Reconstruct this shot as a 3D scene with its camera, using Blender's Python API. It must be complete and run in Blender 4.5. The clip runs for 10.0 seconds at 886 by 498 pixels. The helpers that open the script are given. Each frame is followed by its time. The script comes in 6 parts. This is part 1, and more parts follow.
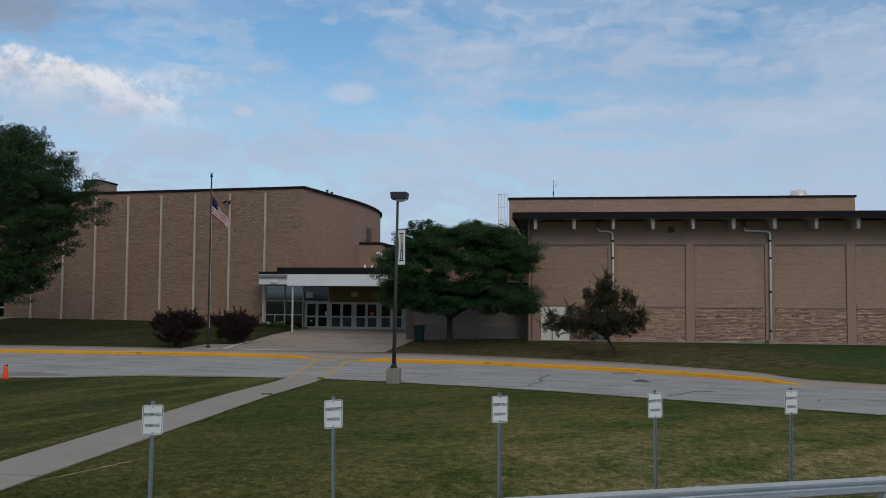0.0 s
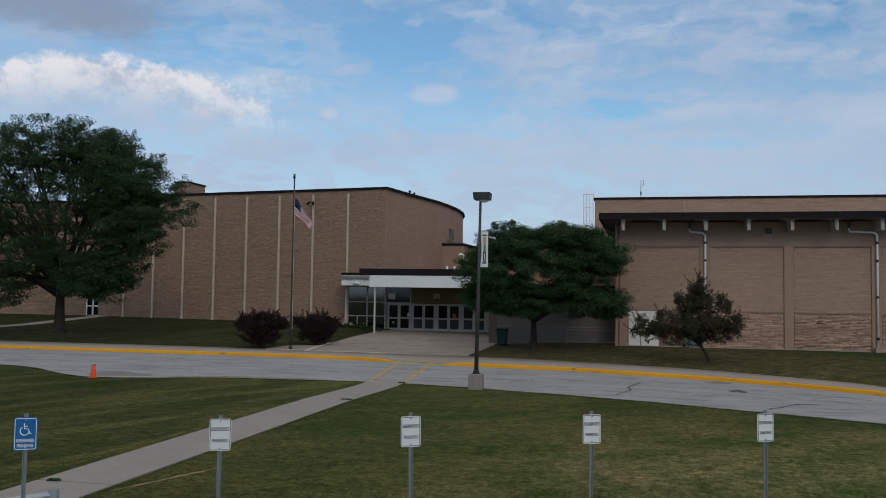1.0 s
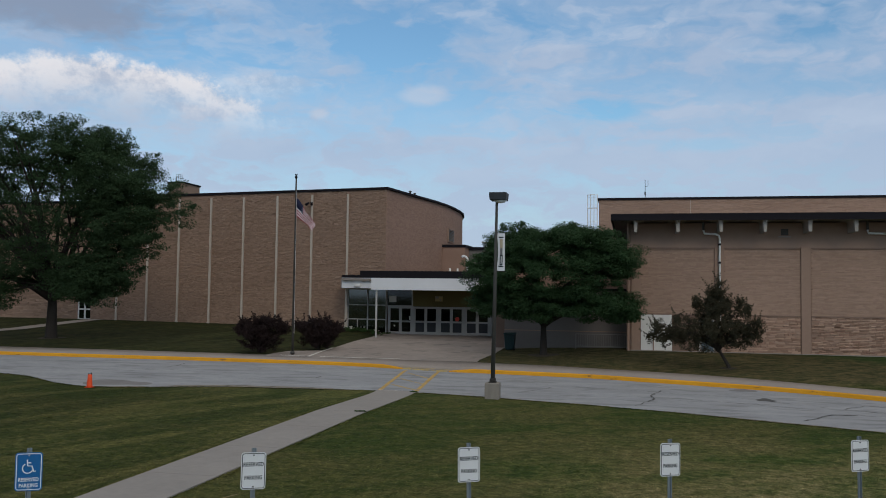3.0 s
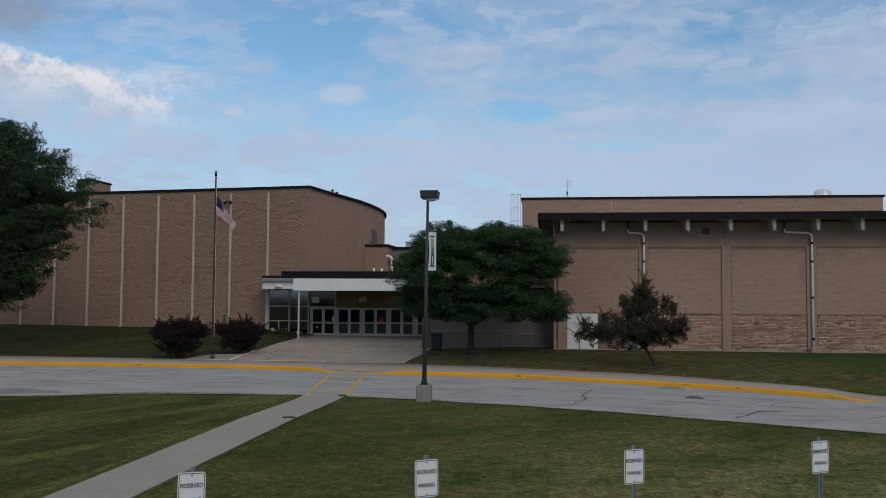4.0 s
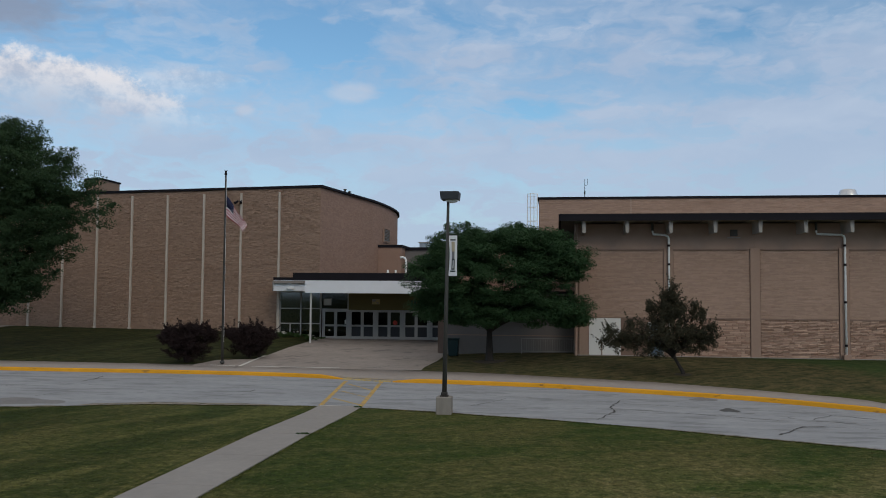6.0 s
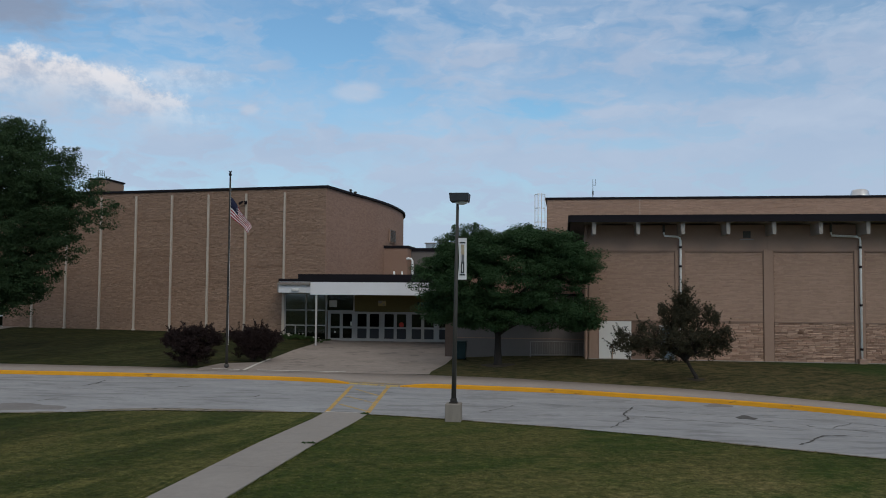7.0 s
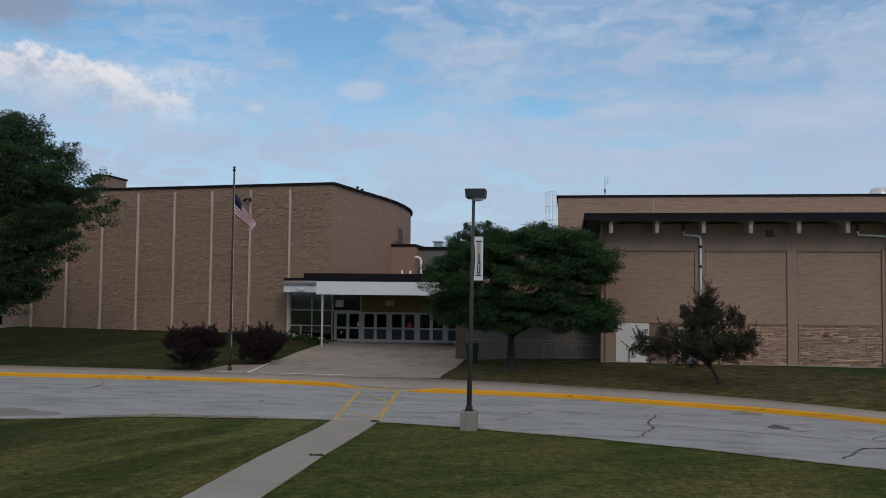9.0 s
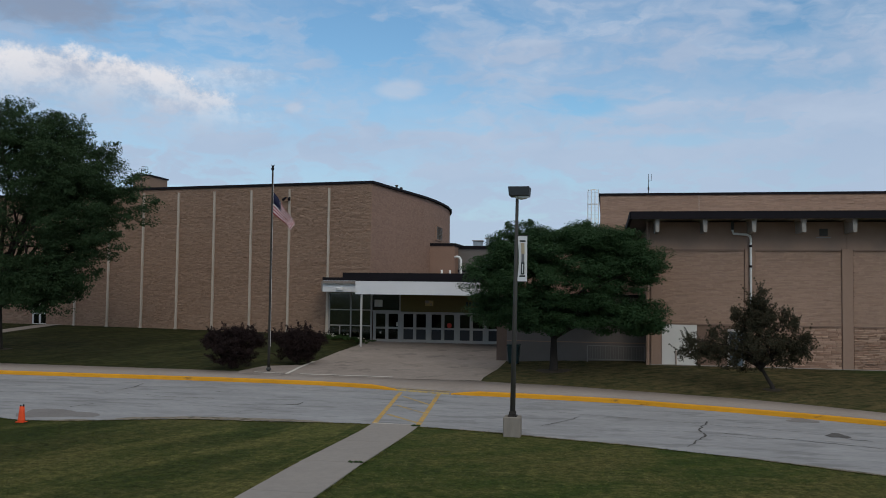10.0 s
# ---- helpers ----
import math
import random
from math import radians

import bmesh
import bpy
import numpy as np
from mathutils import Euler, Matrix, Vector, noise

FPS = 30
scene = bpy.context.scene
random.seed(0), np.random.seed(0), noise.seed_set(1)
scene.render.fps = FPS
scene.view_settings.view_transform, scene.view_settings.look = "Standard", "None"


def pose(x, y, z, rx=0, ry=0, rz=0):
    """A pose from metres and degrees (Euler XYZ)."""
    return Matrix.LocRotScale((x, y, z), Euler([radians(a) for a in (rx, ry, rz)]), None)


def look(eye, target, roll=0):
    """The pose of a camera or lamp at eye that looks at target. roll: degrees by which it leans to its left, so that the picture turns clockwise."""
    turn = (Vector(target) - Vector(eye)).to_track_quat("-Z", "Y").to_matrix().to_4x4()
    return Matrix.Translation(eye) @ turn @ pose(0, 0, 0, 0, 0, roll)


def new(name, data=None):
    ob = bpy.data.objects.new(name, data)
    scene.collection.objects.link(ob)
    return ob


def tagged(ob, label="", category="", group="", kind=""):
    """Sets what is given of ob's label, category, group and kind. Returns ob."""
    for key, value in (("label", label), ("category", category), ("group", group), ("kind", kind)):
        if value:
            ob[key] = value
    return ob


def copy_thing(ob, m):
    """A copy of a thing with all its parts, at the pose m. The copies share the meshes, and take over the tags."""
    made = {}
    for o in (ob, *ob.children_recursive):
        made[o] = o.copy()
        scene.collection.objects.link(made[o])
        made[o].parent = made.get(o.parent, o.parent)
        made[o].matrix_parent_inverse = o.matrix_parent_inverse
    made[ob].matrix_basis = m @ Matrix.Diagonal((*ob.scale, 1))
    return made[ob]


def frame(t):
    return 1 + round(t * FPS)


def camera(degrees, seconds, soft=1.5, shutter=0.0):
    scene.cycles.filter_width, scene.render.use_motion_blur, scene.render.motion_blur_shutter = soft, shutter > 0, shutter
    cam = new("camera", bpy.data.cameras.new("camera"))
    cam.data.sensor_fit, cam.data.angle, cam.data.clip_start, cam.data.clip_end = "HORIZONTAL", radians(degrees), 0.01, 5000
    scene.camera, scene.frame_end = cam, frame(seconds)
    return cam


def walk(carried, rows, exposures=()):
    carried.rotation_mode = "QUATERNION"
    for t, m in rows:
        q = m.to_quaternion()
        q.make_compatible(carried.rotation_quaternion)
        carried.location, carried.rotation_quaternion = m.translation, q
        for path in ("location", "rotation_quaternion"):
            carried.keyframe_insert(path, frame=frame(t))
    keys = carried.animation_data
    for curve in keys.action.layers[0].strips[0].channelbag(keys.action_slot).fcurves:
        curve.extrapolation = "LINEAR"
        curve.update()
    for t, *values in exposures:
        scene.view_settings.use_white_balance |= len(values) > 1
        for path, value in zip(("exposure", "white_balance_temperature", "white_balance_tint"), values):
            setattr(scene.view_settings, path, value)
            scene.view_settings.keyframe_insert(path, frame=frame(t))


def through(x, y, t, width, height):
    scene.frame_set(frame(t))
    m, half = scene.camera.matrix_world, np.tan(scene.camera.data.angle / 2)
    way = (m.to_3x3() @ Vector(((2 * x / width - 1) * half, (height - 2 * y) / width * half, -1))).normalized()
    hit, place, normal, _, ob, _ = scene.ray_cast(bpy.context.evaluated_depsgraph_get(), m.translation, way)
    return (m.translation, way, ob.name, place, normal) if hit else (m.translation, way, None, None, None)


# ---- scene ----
cam = camera(54.2, 10.0, 0.95)
PATH = [
    (0, (-0.165, 0.189, 3.719), (-0.425, 2.169, 3.822), 0.4),
    (0.5, (-0.268, 0.748, 3.763), (-0.581, 2.721, 3.866), 0.6),
    (0.7, (-0.309, 0.962, 3.794), (-0.698, 2.921, 3.897), 0.7),
    (0.8, (-0.330, 1.067, 3.811), (-0.758, 3.018, 3.914), 0.75),
    (1, (-0.367, 1.28, 3.843), (-0.815, 3.227, 3.945), 0.8),
    (1.5, (-0.472, 1.801, 3.899), (-0.914, 3.749, 4.001), 0.8),
    (2, (-0.725, 2.177, 3.96), (-1.163, 4.126, 4.063), 0.8),
    (3.3, (-1.900, 2.800, 4.008), (-2.313, 4.754, 4.112), 0.65),
    (3.5, (-2.026, 2.949, 4.012), (-2.367, 4.917, 4.116), 0.5),
    (3.7, (-2.133, 3.096, 4.015), (-2.392, 5.077, 4.120), 0.35),
    (4, (-2.271, 3.316, 4.017), (-2.511, 5.299, 4.122), 0.3),
    (4.5, (-2.458, 3.732, 4.008), (-2.692, 5.716, 4.113), 0.4),
    (5, (-2.589, 4.182, 4.041), (-2.818, 6.166, 4.146), 0.4),
    (5.5, (-2.724, 4.564, 4.17), (-2.951, 6.549, 4.273), 0.4),
    (5.8, (-2.819, 4.806, 4.262), (-3.075, 6.787, 4.364), 0.4),
    (6, (-2.882, 4.97, 4.318), (-3.145, 6.95, 4.419), 0.4),
    (7.5, (-3.258, 6.063, 4.517), (-3.536, 8.041, 4.616), 0.5),
    (8, (-3.381, 6.452, 4.535), (-3.661, 8.43, 4.633), 0.6),
    (8.5, (-3.532, 6.897, 4.563), (-3.816, 8.875, 4.66), 0.6),
    (9, (-3.725, 7.296, 4.579), (-4.009, 9.273, 4.675), 0.6),
    (9.5, (-3.837, 7.669, 4.607), (-4.126, 9.646, 4.702), 0.6),
    (9.7, (-3.892, 7.848, 4.626), (-4.193, 9.824, 4.720), 0.62),
    (10, (-3.99, 8.145, 4.659), (-4.361, 10.108, 4.751), 0.7),
]
walk(cam, [(t, look(eye, target, roll)) for t, eye, target, roll in PATH])

# ---- world and sun ----
SUN_ELEVATION, SUN_TURN = 30.0, 152.0
world = bpy.data.worlds.new("sky")
scene.world = world
world.use_nodes = True


class Nodes:
    """Short way to write a node tree."""

    def __init__(self, tree):
        self.t = tree
        tree.nodes.clear()

    def add(self, kind):
        return self.t.nodes.new(kind)

    def link(self, a, b):
        self.t.links.new(a, b)

    def put(self, node, key, value):
        if isinstance(value, bpy.types.NodeSocket):
            self.link(value, node.inputs[key])
        else:
            node.inputs[key].default_value = value

    def math(self, op, a, b=0.0, c=None, clamp=False):
        n = self.add("ShaderNodeMath")
        n.operation, n.use_clamp = op, clamp
        self.put(n, 0, a)
        self.put(n, 1, b)
        if c is not None:
            self.put(n, 2, c)
        return n.outputs[0]

    def vec(self, op, a, b=(0, 0, 0)):
        n = self.add("ShaderNodeVectorMath")
        n.operation = op
        self.put(n, 0, a)
        self.put(n, 1, b)
        return n.outputs["Value"] if op in ("DOT_PRODUCT", "LENGTH", "DISTANCE") else n.outputs[0]

    def noise(self, where, scale, detail=4.0, rough=0.55, distortion=0.0):
        n = self.add("ShaderNodeTexNoise")
        self.put(n, "Vector", where)
        for key, value in (("Scale", scale), ("Detail", detail), ("Roughness", rough), ("Distortion", distortion)):
            self.put(n, key, value)
        return n.outputs["Fac"]

    def ramp(self, fac, stops):
        n = self.add("ShaderNodeValToRGB")
        while len(n.color_ramp.elements) < len(stops):
            n.color_ramp.elements.new(0.5)
        for e, (p, c) in zip(n.color_ramp.elements, stops):
            e.position = p
            e.color = (c, c, c, 1) if isinstance(c, (int, float)) else (*c, 1)
        self.put(n, 0, fac)
        return n.outputs["Color"]

    def mix(self, fac, a, b, blend="MIX"):
        n = self.add("ShaderNodeMix")
        n.data_type, n.blend_type = "RGBA", blend
        self.put(n, 0, fac)
        for k, v in ((6, a), (7, b)):
            self.put(n, k, (*v, 1) if isinstance(v, tuple) and len(v) == 3 else v)
        return n.outputs[2]

    def smooth(self, x, lo, hi):
        n = self.add("ShaderNodeMapRange")
        n.interpolation_type = "SMOOTHSTEP"
        for k, v in ((0, x), (1, lo), (2, hi), (3, 0.0), (4, 1.0)):
            self.put(n, k, v)
        return n.outputs[0]


SKY_STRENGTH = 0.108
w = Nodes(world.node_tree)
sky = w.add("ShaderNodeTexSky")
sky.sky_type, sky.sun_disc, sky.sun_elevation, sky.sun_rotation = "NISHITA", False, radians(SUN_ELEVATION), radians(SUN_TURN)
sky.air_density, sky.dust_density, sky.ozone_density = 1.1, 0.6, 1.4
ray = w.add("ShaderNodeTexCoord").outputs["Generated"]
parts = w.add("ShaderNodeSeparateXYZ")
w.link(ray, parts.inputs[0])
rise = w.math("MAXIMUM", parts.outputs[2], 0.0)
# veils of thin cloud, drawn out sideways, and a few heaped clouds
flat = w.vec("MULTIPLY", ray, (1.0, 1.0, 2.6))
warp = w.add("ShaderNodeTexNoise")
w.put(warp, "Vector", w.vec("MULTIPLY", ray, (3.0, 3.0, 6.0)))
w.put(warp, "Detail", 3.0)
warped = w.vec("ADD", flat, w.vec("MULTIPLY", w.vec("SUBTRACT", warp.outputs["Color"], (0.5, 0.5, 0.5)), (0.16, 0.16, 0.10)))
veil = w.smooth(w.noise(warped, 5.0, 7.0, 0.60), 0.40, 0.64)
wisp = w.smooth(w.noise(w.vec("MULTIPLY", warped, (1.0, 1.0, 1.3)), 12.0, 6.0, 0.55), 0.42, 0.63)
low = w.math("SUBTRACT", 1.0, w.smooth(rise, 0.06, 0.30))


def cloud_heap(azimuth, height, half_wide, half_high, edge=1.0):
    """A heaped cloud round a direction: azimuth in degrees from y, positive towards x."""
    a, h = radians(azimuth), radians(height)
    side = (math.cos(a), -math.sin(a), 0.0)
    ahead = (math.sin(a), math.cos(a), 0.0)
    u = w.math("DIVIDE", w.vec("DOT_PRODUCT", ray, side), half_wide)
    v = w.math("DIVIDE", w.math("SUBTRACT", parts.outputs[2], math.sin(h)), half_high)
    d = w.math("SQRT", w.math("ADD", w.math("MULTIPLY", u, u), w.math("MULTIPLY", v, v)))
    n = w.noise(w.vec("MULTIPLY", warped, (1, 1, 1.1)), 10.0, 7.0, 0.60)
    d = w.math("ADD", d, w.math("MULTIPLY", w.math("SUBTRACT", n, 0.5), 2.6 * edge))
    front = w.smooth(w.vec("DOT_PRODUCT", ray, ahead), 0.3, 0.6)
    return w.math("MULTIPLY", w.math("SUBTRACT", 1.0, w.smooth(d, 0.35, 1.15)), front)


def cloud_bank(azimuth, top, slope, floor):
    """A bank of cloud with a lit, ragged upper edge that falls away to the east: its cover and how deep below the edge a ray meets it."""
    a = radians(azimuth)
    u = w.vec("DOT_PRODUCT", ray, (math.cos(a), -math.sin(a), 0.0))
    ahead = w.smooth(w.vec("DOT_PRODUCT", ray, (math.sin(a), math.cos(a), 0.0)), 0.3, 0.6)
    edge = w.math("SUBTRACT", top, w.math("MULTIPLY", w.math("MAXIMUM", u, 0.0), slope))
    edge = w.math("SUBTRACT", edge, w.math("MULTIPLY", w.math("MAXIMUM", w.math("MULTIPLY", u, -1.0), 0.08), 0.22))
    puff = w.noise(w.vec("MULTIPLY", ray, (1.0, 1.0, 1.25)), 19.0, 9.0, 0.66)
    billow = w.noise(w.vec("MULTIPLY", ray, (1.0, 1.0, 1.5)), 7.0, 2.0)
    depth = w.math("SUBTRACT", edge, parts.outputs[2])
    depth = w.math("ADD", depth, w.math("MULTIPLY", w.math("SUBTRACT", puff, 0.5), 0.085))
    depth = w.math("ADD", depth, w.math("MULTIPLY", w.math("SUBTRACT", billow, 0.5), 0.05))
    under = w.math("ADD", w.math("SUBTRACT", parts.outputs[2], floor), w.math("MULTIPLY", w.math("SUBTRACT", puff, 0.5), 0.06))
    body = w.math("MULTIPLY", w.smooth(depth, -0.004, 0.016), w.smooth(under, -0.030, 0.045))
    body = w.math("MULTIPLY", body, w.math("SUBTRACT", 1.0, w.smooth(u, 0.07, 0.20)))
    return w.math("MULTIPLY", body, ahead), depth, puff


bank, bank_depth, bank_puff = cloud_bank(-31.2, 0.262, 0.31, 0.186)
heap = w.math("MAXIMUM", w.math("MULTIPLY", bank, 0.95), w.math("MULTIPLY", cloud_heap(-24.5, 13.2, 0.07, 0.022, 0.9), 0.45))
puffs = w.math("MAXIMUM", cloud_heap(-13.7, 13.1, 0.030, 0.014, 0.45), cloud_heap(-20.6, 11.6, 0.014, 0.008, 0.4))
veils = [(cloud_heap(15.5, 11.0, 0.08, 0.022, 0.9), 0.75), (cloud_heap(3.0, 16.2, 0.10, 0.022, 1.0), 0.62), (cloud_heap(-10.0, 9.4, 0.34, 0.026, 0.8), 0.45), (cloud_heap(-20.5, 14.6, 0.05, 0.020, 1.0), 0.5), (cloud_heap(20.5, 14.6, 0.13, 0.035, 0.9), 0.6), (cloud_heap(4.0, 11.4, 0.09, 0.016, 1.0), 0.55), (cloud_heap(-5.0, 15.5, 0.07, 0.018, 1.0), 0.45)]
gaps = w.math("MAXIMUM", w.math("MAXIMUM", cloud_heap(10.8, 16.4, 0.05, 0.020, 0.9), cloud_heap(-2.6, 12.0, 0.06, 0.016, 0.9)), w.math("MAXIMUM", cloud_heap(-15.5, 16.0, 0.08, 0.035, 0.8), cloud_heap(5.0, 9.6, 0.05, 0.010, 0.8)))
dark_veil = cloud_heap(-38.0, 17.4, 0.17, 0.046, 0.6)
thin_heap = 0.0
for h, weight in veils:
    thin_heap = w.math("MAXIMUM", thin_heap, w.math("MULTIPLY", h, weight))
cover = w.math("ADD", w.math("MULTIPLY", veil, 0.40), w.math("MULTIPLY", wisp, 0.44))
cover = w.math("ADD", cover, w.math("MULTIPLY", w.smooth(parts.outputs[0], -0.1, 0.35), 0.22))
cover = w.math("ADD", cover, w.math("MULTIPLY", low, 0.70))
cover = w.math("ADD", cover, w.math("MULTIPLY", thin_heap, 0.62))
cover = w.math("SUBTRACT", w.math("MINIMUM", cover, 1.0), w.math("MULTIPLY", gaps, 0.5), clamp=True)
blue = w.vec("MULTIPLY", sky.outputs[0], (0.70 * SKY_STRENGTH, 0.93 * SKY_STRENGTH, 1.04 * SKY_STRENGTH))
grey = w.mix(w.smooth(w.noise(warped, 6.0, 4.0), 0.35, 0.7), (0.365, 0.466, 0.632), (0.49, 0.572, 0.71))
grey = w.mix(low, grey, (0.428, 0.525, 0.685))
shade = w.mix(w.math("MULTIPLY", cover, 0.92), blue, grey)
lit = w.math("MULTIPLY", w.math("SUBTRACT", 1.0, w.smooth(bank_depth, 0.010, 0.085)), w.smooth(bank_puff, 0.38, 0.60))
shade = w.mix(w.math("MULTIPLY", heap, 0.86), shade, w.mix(lit, (0.46, 0.50, 0.60), (0.86, 0.82, 0.82)))
shade = w.mix(w.math("MULTIPLY", puffs, 0.45), shade, (0.60, 0.62, 0.70))
shade = w.mix(w.math("MULTIPLY", dark_veil, 0.88), shade, (0.25, 0.305, 0.42))
# the cloud closes overhead, pale and neutral
overhead = w.math("MULTIPLY", w.smooth(rise, 0.34, 0.62), w.math("ADD", 0.72, w.math("MULTIPLY", veil, 0.28)))
shade = w.mix(overhead, shade, (0.575, 0.555, 0.53))
back = w.add("ShaderNodeBackground")
w.put(back, "Color", shade)
w.put(back, "Strength", 1.0)
out = w.add("ShaderNodeOutputWorld")
w.link(back.outputs[0], out.inputs[0])

sun = new("sun", bpy.data.lights.new("sun", "SUN"))
sun.data.energy, sun.data.angle, sun.data.color = 0.62, radians(18), (1.0, 0.92, 0.80)
_az = radians(SUN_TURN)
_el = radians(SUN_ELEVATION)
sun.matrix_world = look((0, 0, 60), Vector((0, 0, 60)) - 10 * Vector((math.sin(_az) * math.cos(_el), math.cos(_az) * math.cos(_el), math.sin(_el))))

# ---- materials ----


def material(name, colour, rough=0.8, metal=0.0, spread=0.18, grain=8.0, stain=0.6, bump=0.15, fine=60.0, island=0.0, each=0.0, tint=None, spec=0.3, stretch=(1, 1, 1), wear=None, wear_at=0.62, wear_scale=3.0, coat=0.0):
    """A surface with variation at two scales and fine relief. island/each: variation from piece to piece; wear: a second colour that shows through in patches."""
    m = bpy.data.materials.new(name)
    m.use_nodes = True
    n = Nodes(m.node_tree)
    where = n.vec("MULTIPLY", n.add("ShaderNodeTexCoord").outputs["Object"], stretch)
    a = n.noise(where, grain, 5.0)
    b = n.noise(where, stain, 3.0)
    light = n.math("ADD", n.math("MULTIPLY", n.math("SUBTRACT", a, 0.5), 2 * spread), n.math("MULTIPLY", n.math("SUBTRACT", b, 0.5), 2 * spread))
    if island:
        light = n.math("ADD", light, n.math("MULTIPLY", n.math("SUBTRACT", n.add("ShaderNodeNewGeometry").outputs["Random Per Island"], 0.5), 2 * island))
    if each:
        light = n.math("ADD", light, n.math("MULTIPLY", n.math("SUBTRACT", n.add("ShaderNodeObjectInfo").outputs["Random"], 0.5), 2 * each))
    scale = n.add("ShaderNodeCombineXYZ")
    for k in range(3):
        n.put(scale, k, n.math("ADD", 1.0, light))
    base = (*colour, 1)
    if tint:
        pick = n.add("ShaderNodeNewGeometry").outputs["Random Per Island"] if island else (n.add("ShaderNodeObjectInfo").outputs["Random"] if each else b)
        base = n.mix(n.smooth(n.math("FRACT", n.math("MULTIPLY", pick, 7.31)), 0.35, 0.95), colour, tint)
    if wear:
        base = n.mix(n.smooth(n.noise(where, wear_scale, 6.0, 0.65), wear_at - 0.03, wear_at + 0.05), base, wear)
    tone = n.vec("MULTIPLY", base if not isinstance(base, tuple) else base[:3], scale.outputs[0])
    p = n.add("ShaderNodeBsdfPrincipled")
    n.put(p, "Base Color", tone)
    n.put(p, "Metallic", metal)
    n.put(p, "Specular IOR Level", spec)
    if coat:
        n.put(p, "Coat Weight", coat)
    n.put(p, "Roughness", n.math("ADD", rough - 0.08, n.math("MULTIPLY", a, 0.16), clamp=True))
    if bump:
        r = n.add("ShaderNodeBump")
        n.put(r, "Strength", bump)
        n.put(r, "Distance", 0.02)
        n.put(r, "Height", n.noise(where, fine, 3.0))
        n.link(r.outputs[0], p.inputs["Normal"])
    o = n.add("ShaderNodeOutputMaterial")
    n.link(p.outputs[0], o.inputs[0])
    return m


BRICK = material("tan_brick", (0.296, 0.200, 0.144), 0.9, island=0.13, spread=0.10, grain=5, stain=0.25, tint=(0.33, 0.223, 0.163))
GYM_BRICK = material("tan_gym_brick", (0.372, 0.249, 0.187), 0.9, island=0.10, spread=0.10, grain=5, stain=0.3, tint=(0.365, 0.248, 0.182))
LEDGE = material("ledge_stone", (0.445, 0.298, 0.220), 0.9, each=0.20, spread=0.16, grain=6, stain=0.4, tint=(0.33, 0.205, 0.148))
LEDGE_REST = material("ledge_stone_rest", (0.445, 0.298, 0.220), 0.9, island=0.20, spread=0.16, grain=6, stain=0.4, tint=(0.33, 0.205, 0.148))
MORTAR = material("mortar", (0.26, 0.175, 0.134), 0.95, spread=0.12)
SMOOTH_BRICK = material("smooth_brown_brick", (0.325, 0.207, 0.155), 0.85, spread=0.13, grain=5, stain=0.25, stretch=(1, 1, 4))
BAND = material("brown_band", (0.345, 0.233, 0.178), 0.85, spread=0.10, grain=3, stain=0.35)
PILASTER = material("pilaster_brick", (0.335, 0.225, 0.169), 0.85, spread=0.10, grain=6, stain=0.4)
CREAM = material("cream_concrete", (0.52, 0.455, 0.385), 0.8, spread=0.08, grain=4, stain=0.5)
DARK_METAL = material("dark_metal_coping", (0.015, 0.0135, 0.017), 0.8, spread=0.2, spec=0.12)
RAIL_GREY = material("grey_rail", (0.26, 0.245, 0.23), 0.6, spread=0.12, bump=0.05)
# brown brick darkened: the tree's shade is put into the base colour
SHADED_BRICK = material("shaded_side_brick", (0.17, 0.12, 0.095), 0.9, spread=0.12)
SMOOTH_PIECE = material("brown_brick_piece", (0.335, 0.213, 0.160), 0.88, island=0.10, spread=0.12, grain=5, stain=0.22)
POST_GREY = material("grey_white_post", (0.50, 0.49, 0.47), 0.6, spread=0.08, bump=0.05)
FASCIA = material("white_painted_fascia", (0.74, 0.75, 0.77), 0.6, spread=0.05, grain=2, stain=0.4)
ROOF = material("roof_gravel", (0.10, 0.095, 0.09), 0.95, spread=0.2)
SOFFIT = material("soffit_concrete", (0.25, 0.22, 0.2), 0.9, spread=0.12)
TEE = material("precast_concrete", (0.36, 0.33, 0.30), 0.85, spread=0.12, grain=5)
GREY_WALL = material("grey_painted_wall", (0.185, 0.168, 0.157), 0.85, spread=0.08, grain=3, stain=0.5)
WHITE_WALL = material("white_painted_block", (0.72, 0.70, 0.66), 0.8, spread=0.06, grain=3, stain=0.5)
ALU = material("aluminium_frame", (0.37, 0.35, 0.325), 0.5, 0.1, spread=0.08, bump=0.05)
WHITE_PAINT = material("white_paint", (0.76, 0.76, 0.75), 0.5, spread=0.05, bump=0.05)
PIPE_WHITE = material("white_downpipe", (0.88, 0.87, 0.84), 0.4, spread=0.08, bump=0.05)
OLIVE = material("olive_panel", (0.13, 0.105, 0.035), 0.7, spread=0.12)
ROADM = material("worn_asphalt", (0.308, 0.314, 0.324), 0.92, spread=0.30, grain=9.0, stain=0.9, bump=0.4, fine=30, wear=(0.24, 0.245, 0.252), wear_at=0.56, wear_scale=1.3, stretch=(0.3, 1, 1))
GRIT = material("grit_and_soil", (0.25, 0.215, 0.17), 0.95, spread=0.35, grain=7, stain=1.2, bump=0.5, wear=(0.10, 0.09, 0.06), wear_at=0.55, wear_scale=3.0)
PATCH = material("tar_patch", (0.10, 0.097, 0.095), 0.9, spread=0.25, grain=10)
STAIN = material("damp_asphalt", (0.215, 0.205, 0.20), 0.9, spread=0.25, grain=6)
LEDGE_BED = material("ledge_joint", (0.20, 0.132, 0.098), 0.95, spread=0.15)
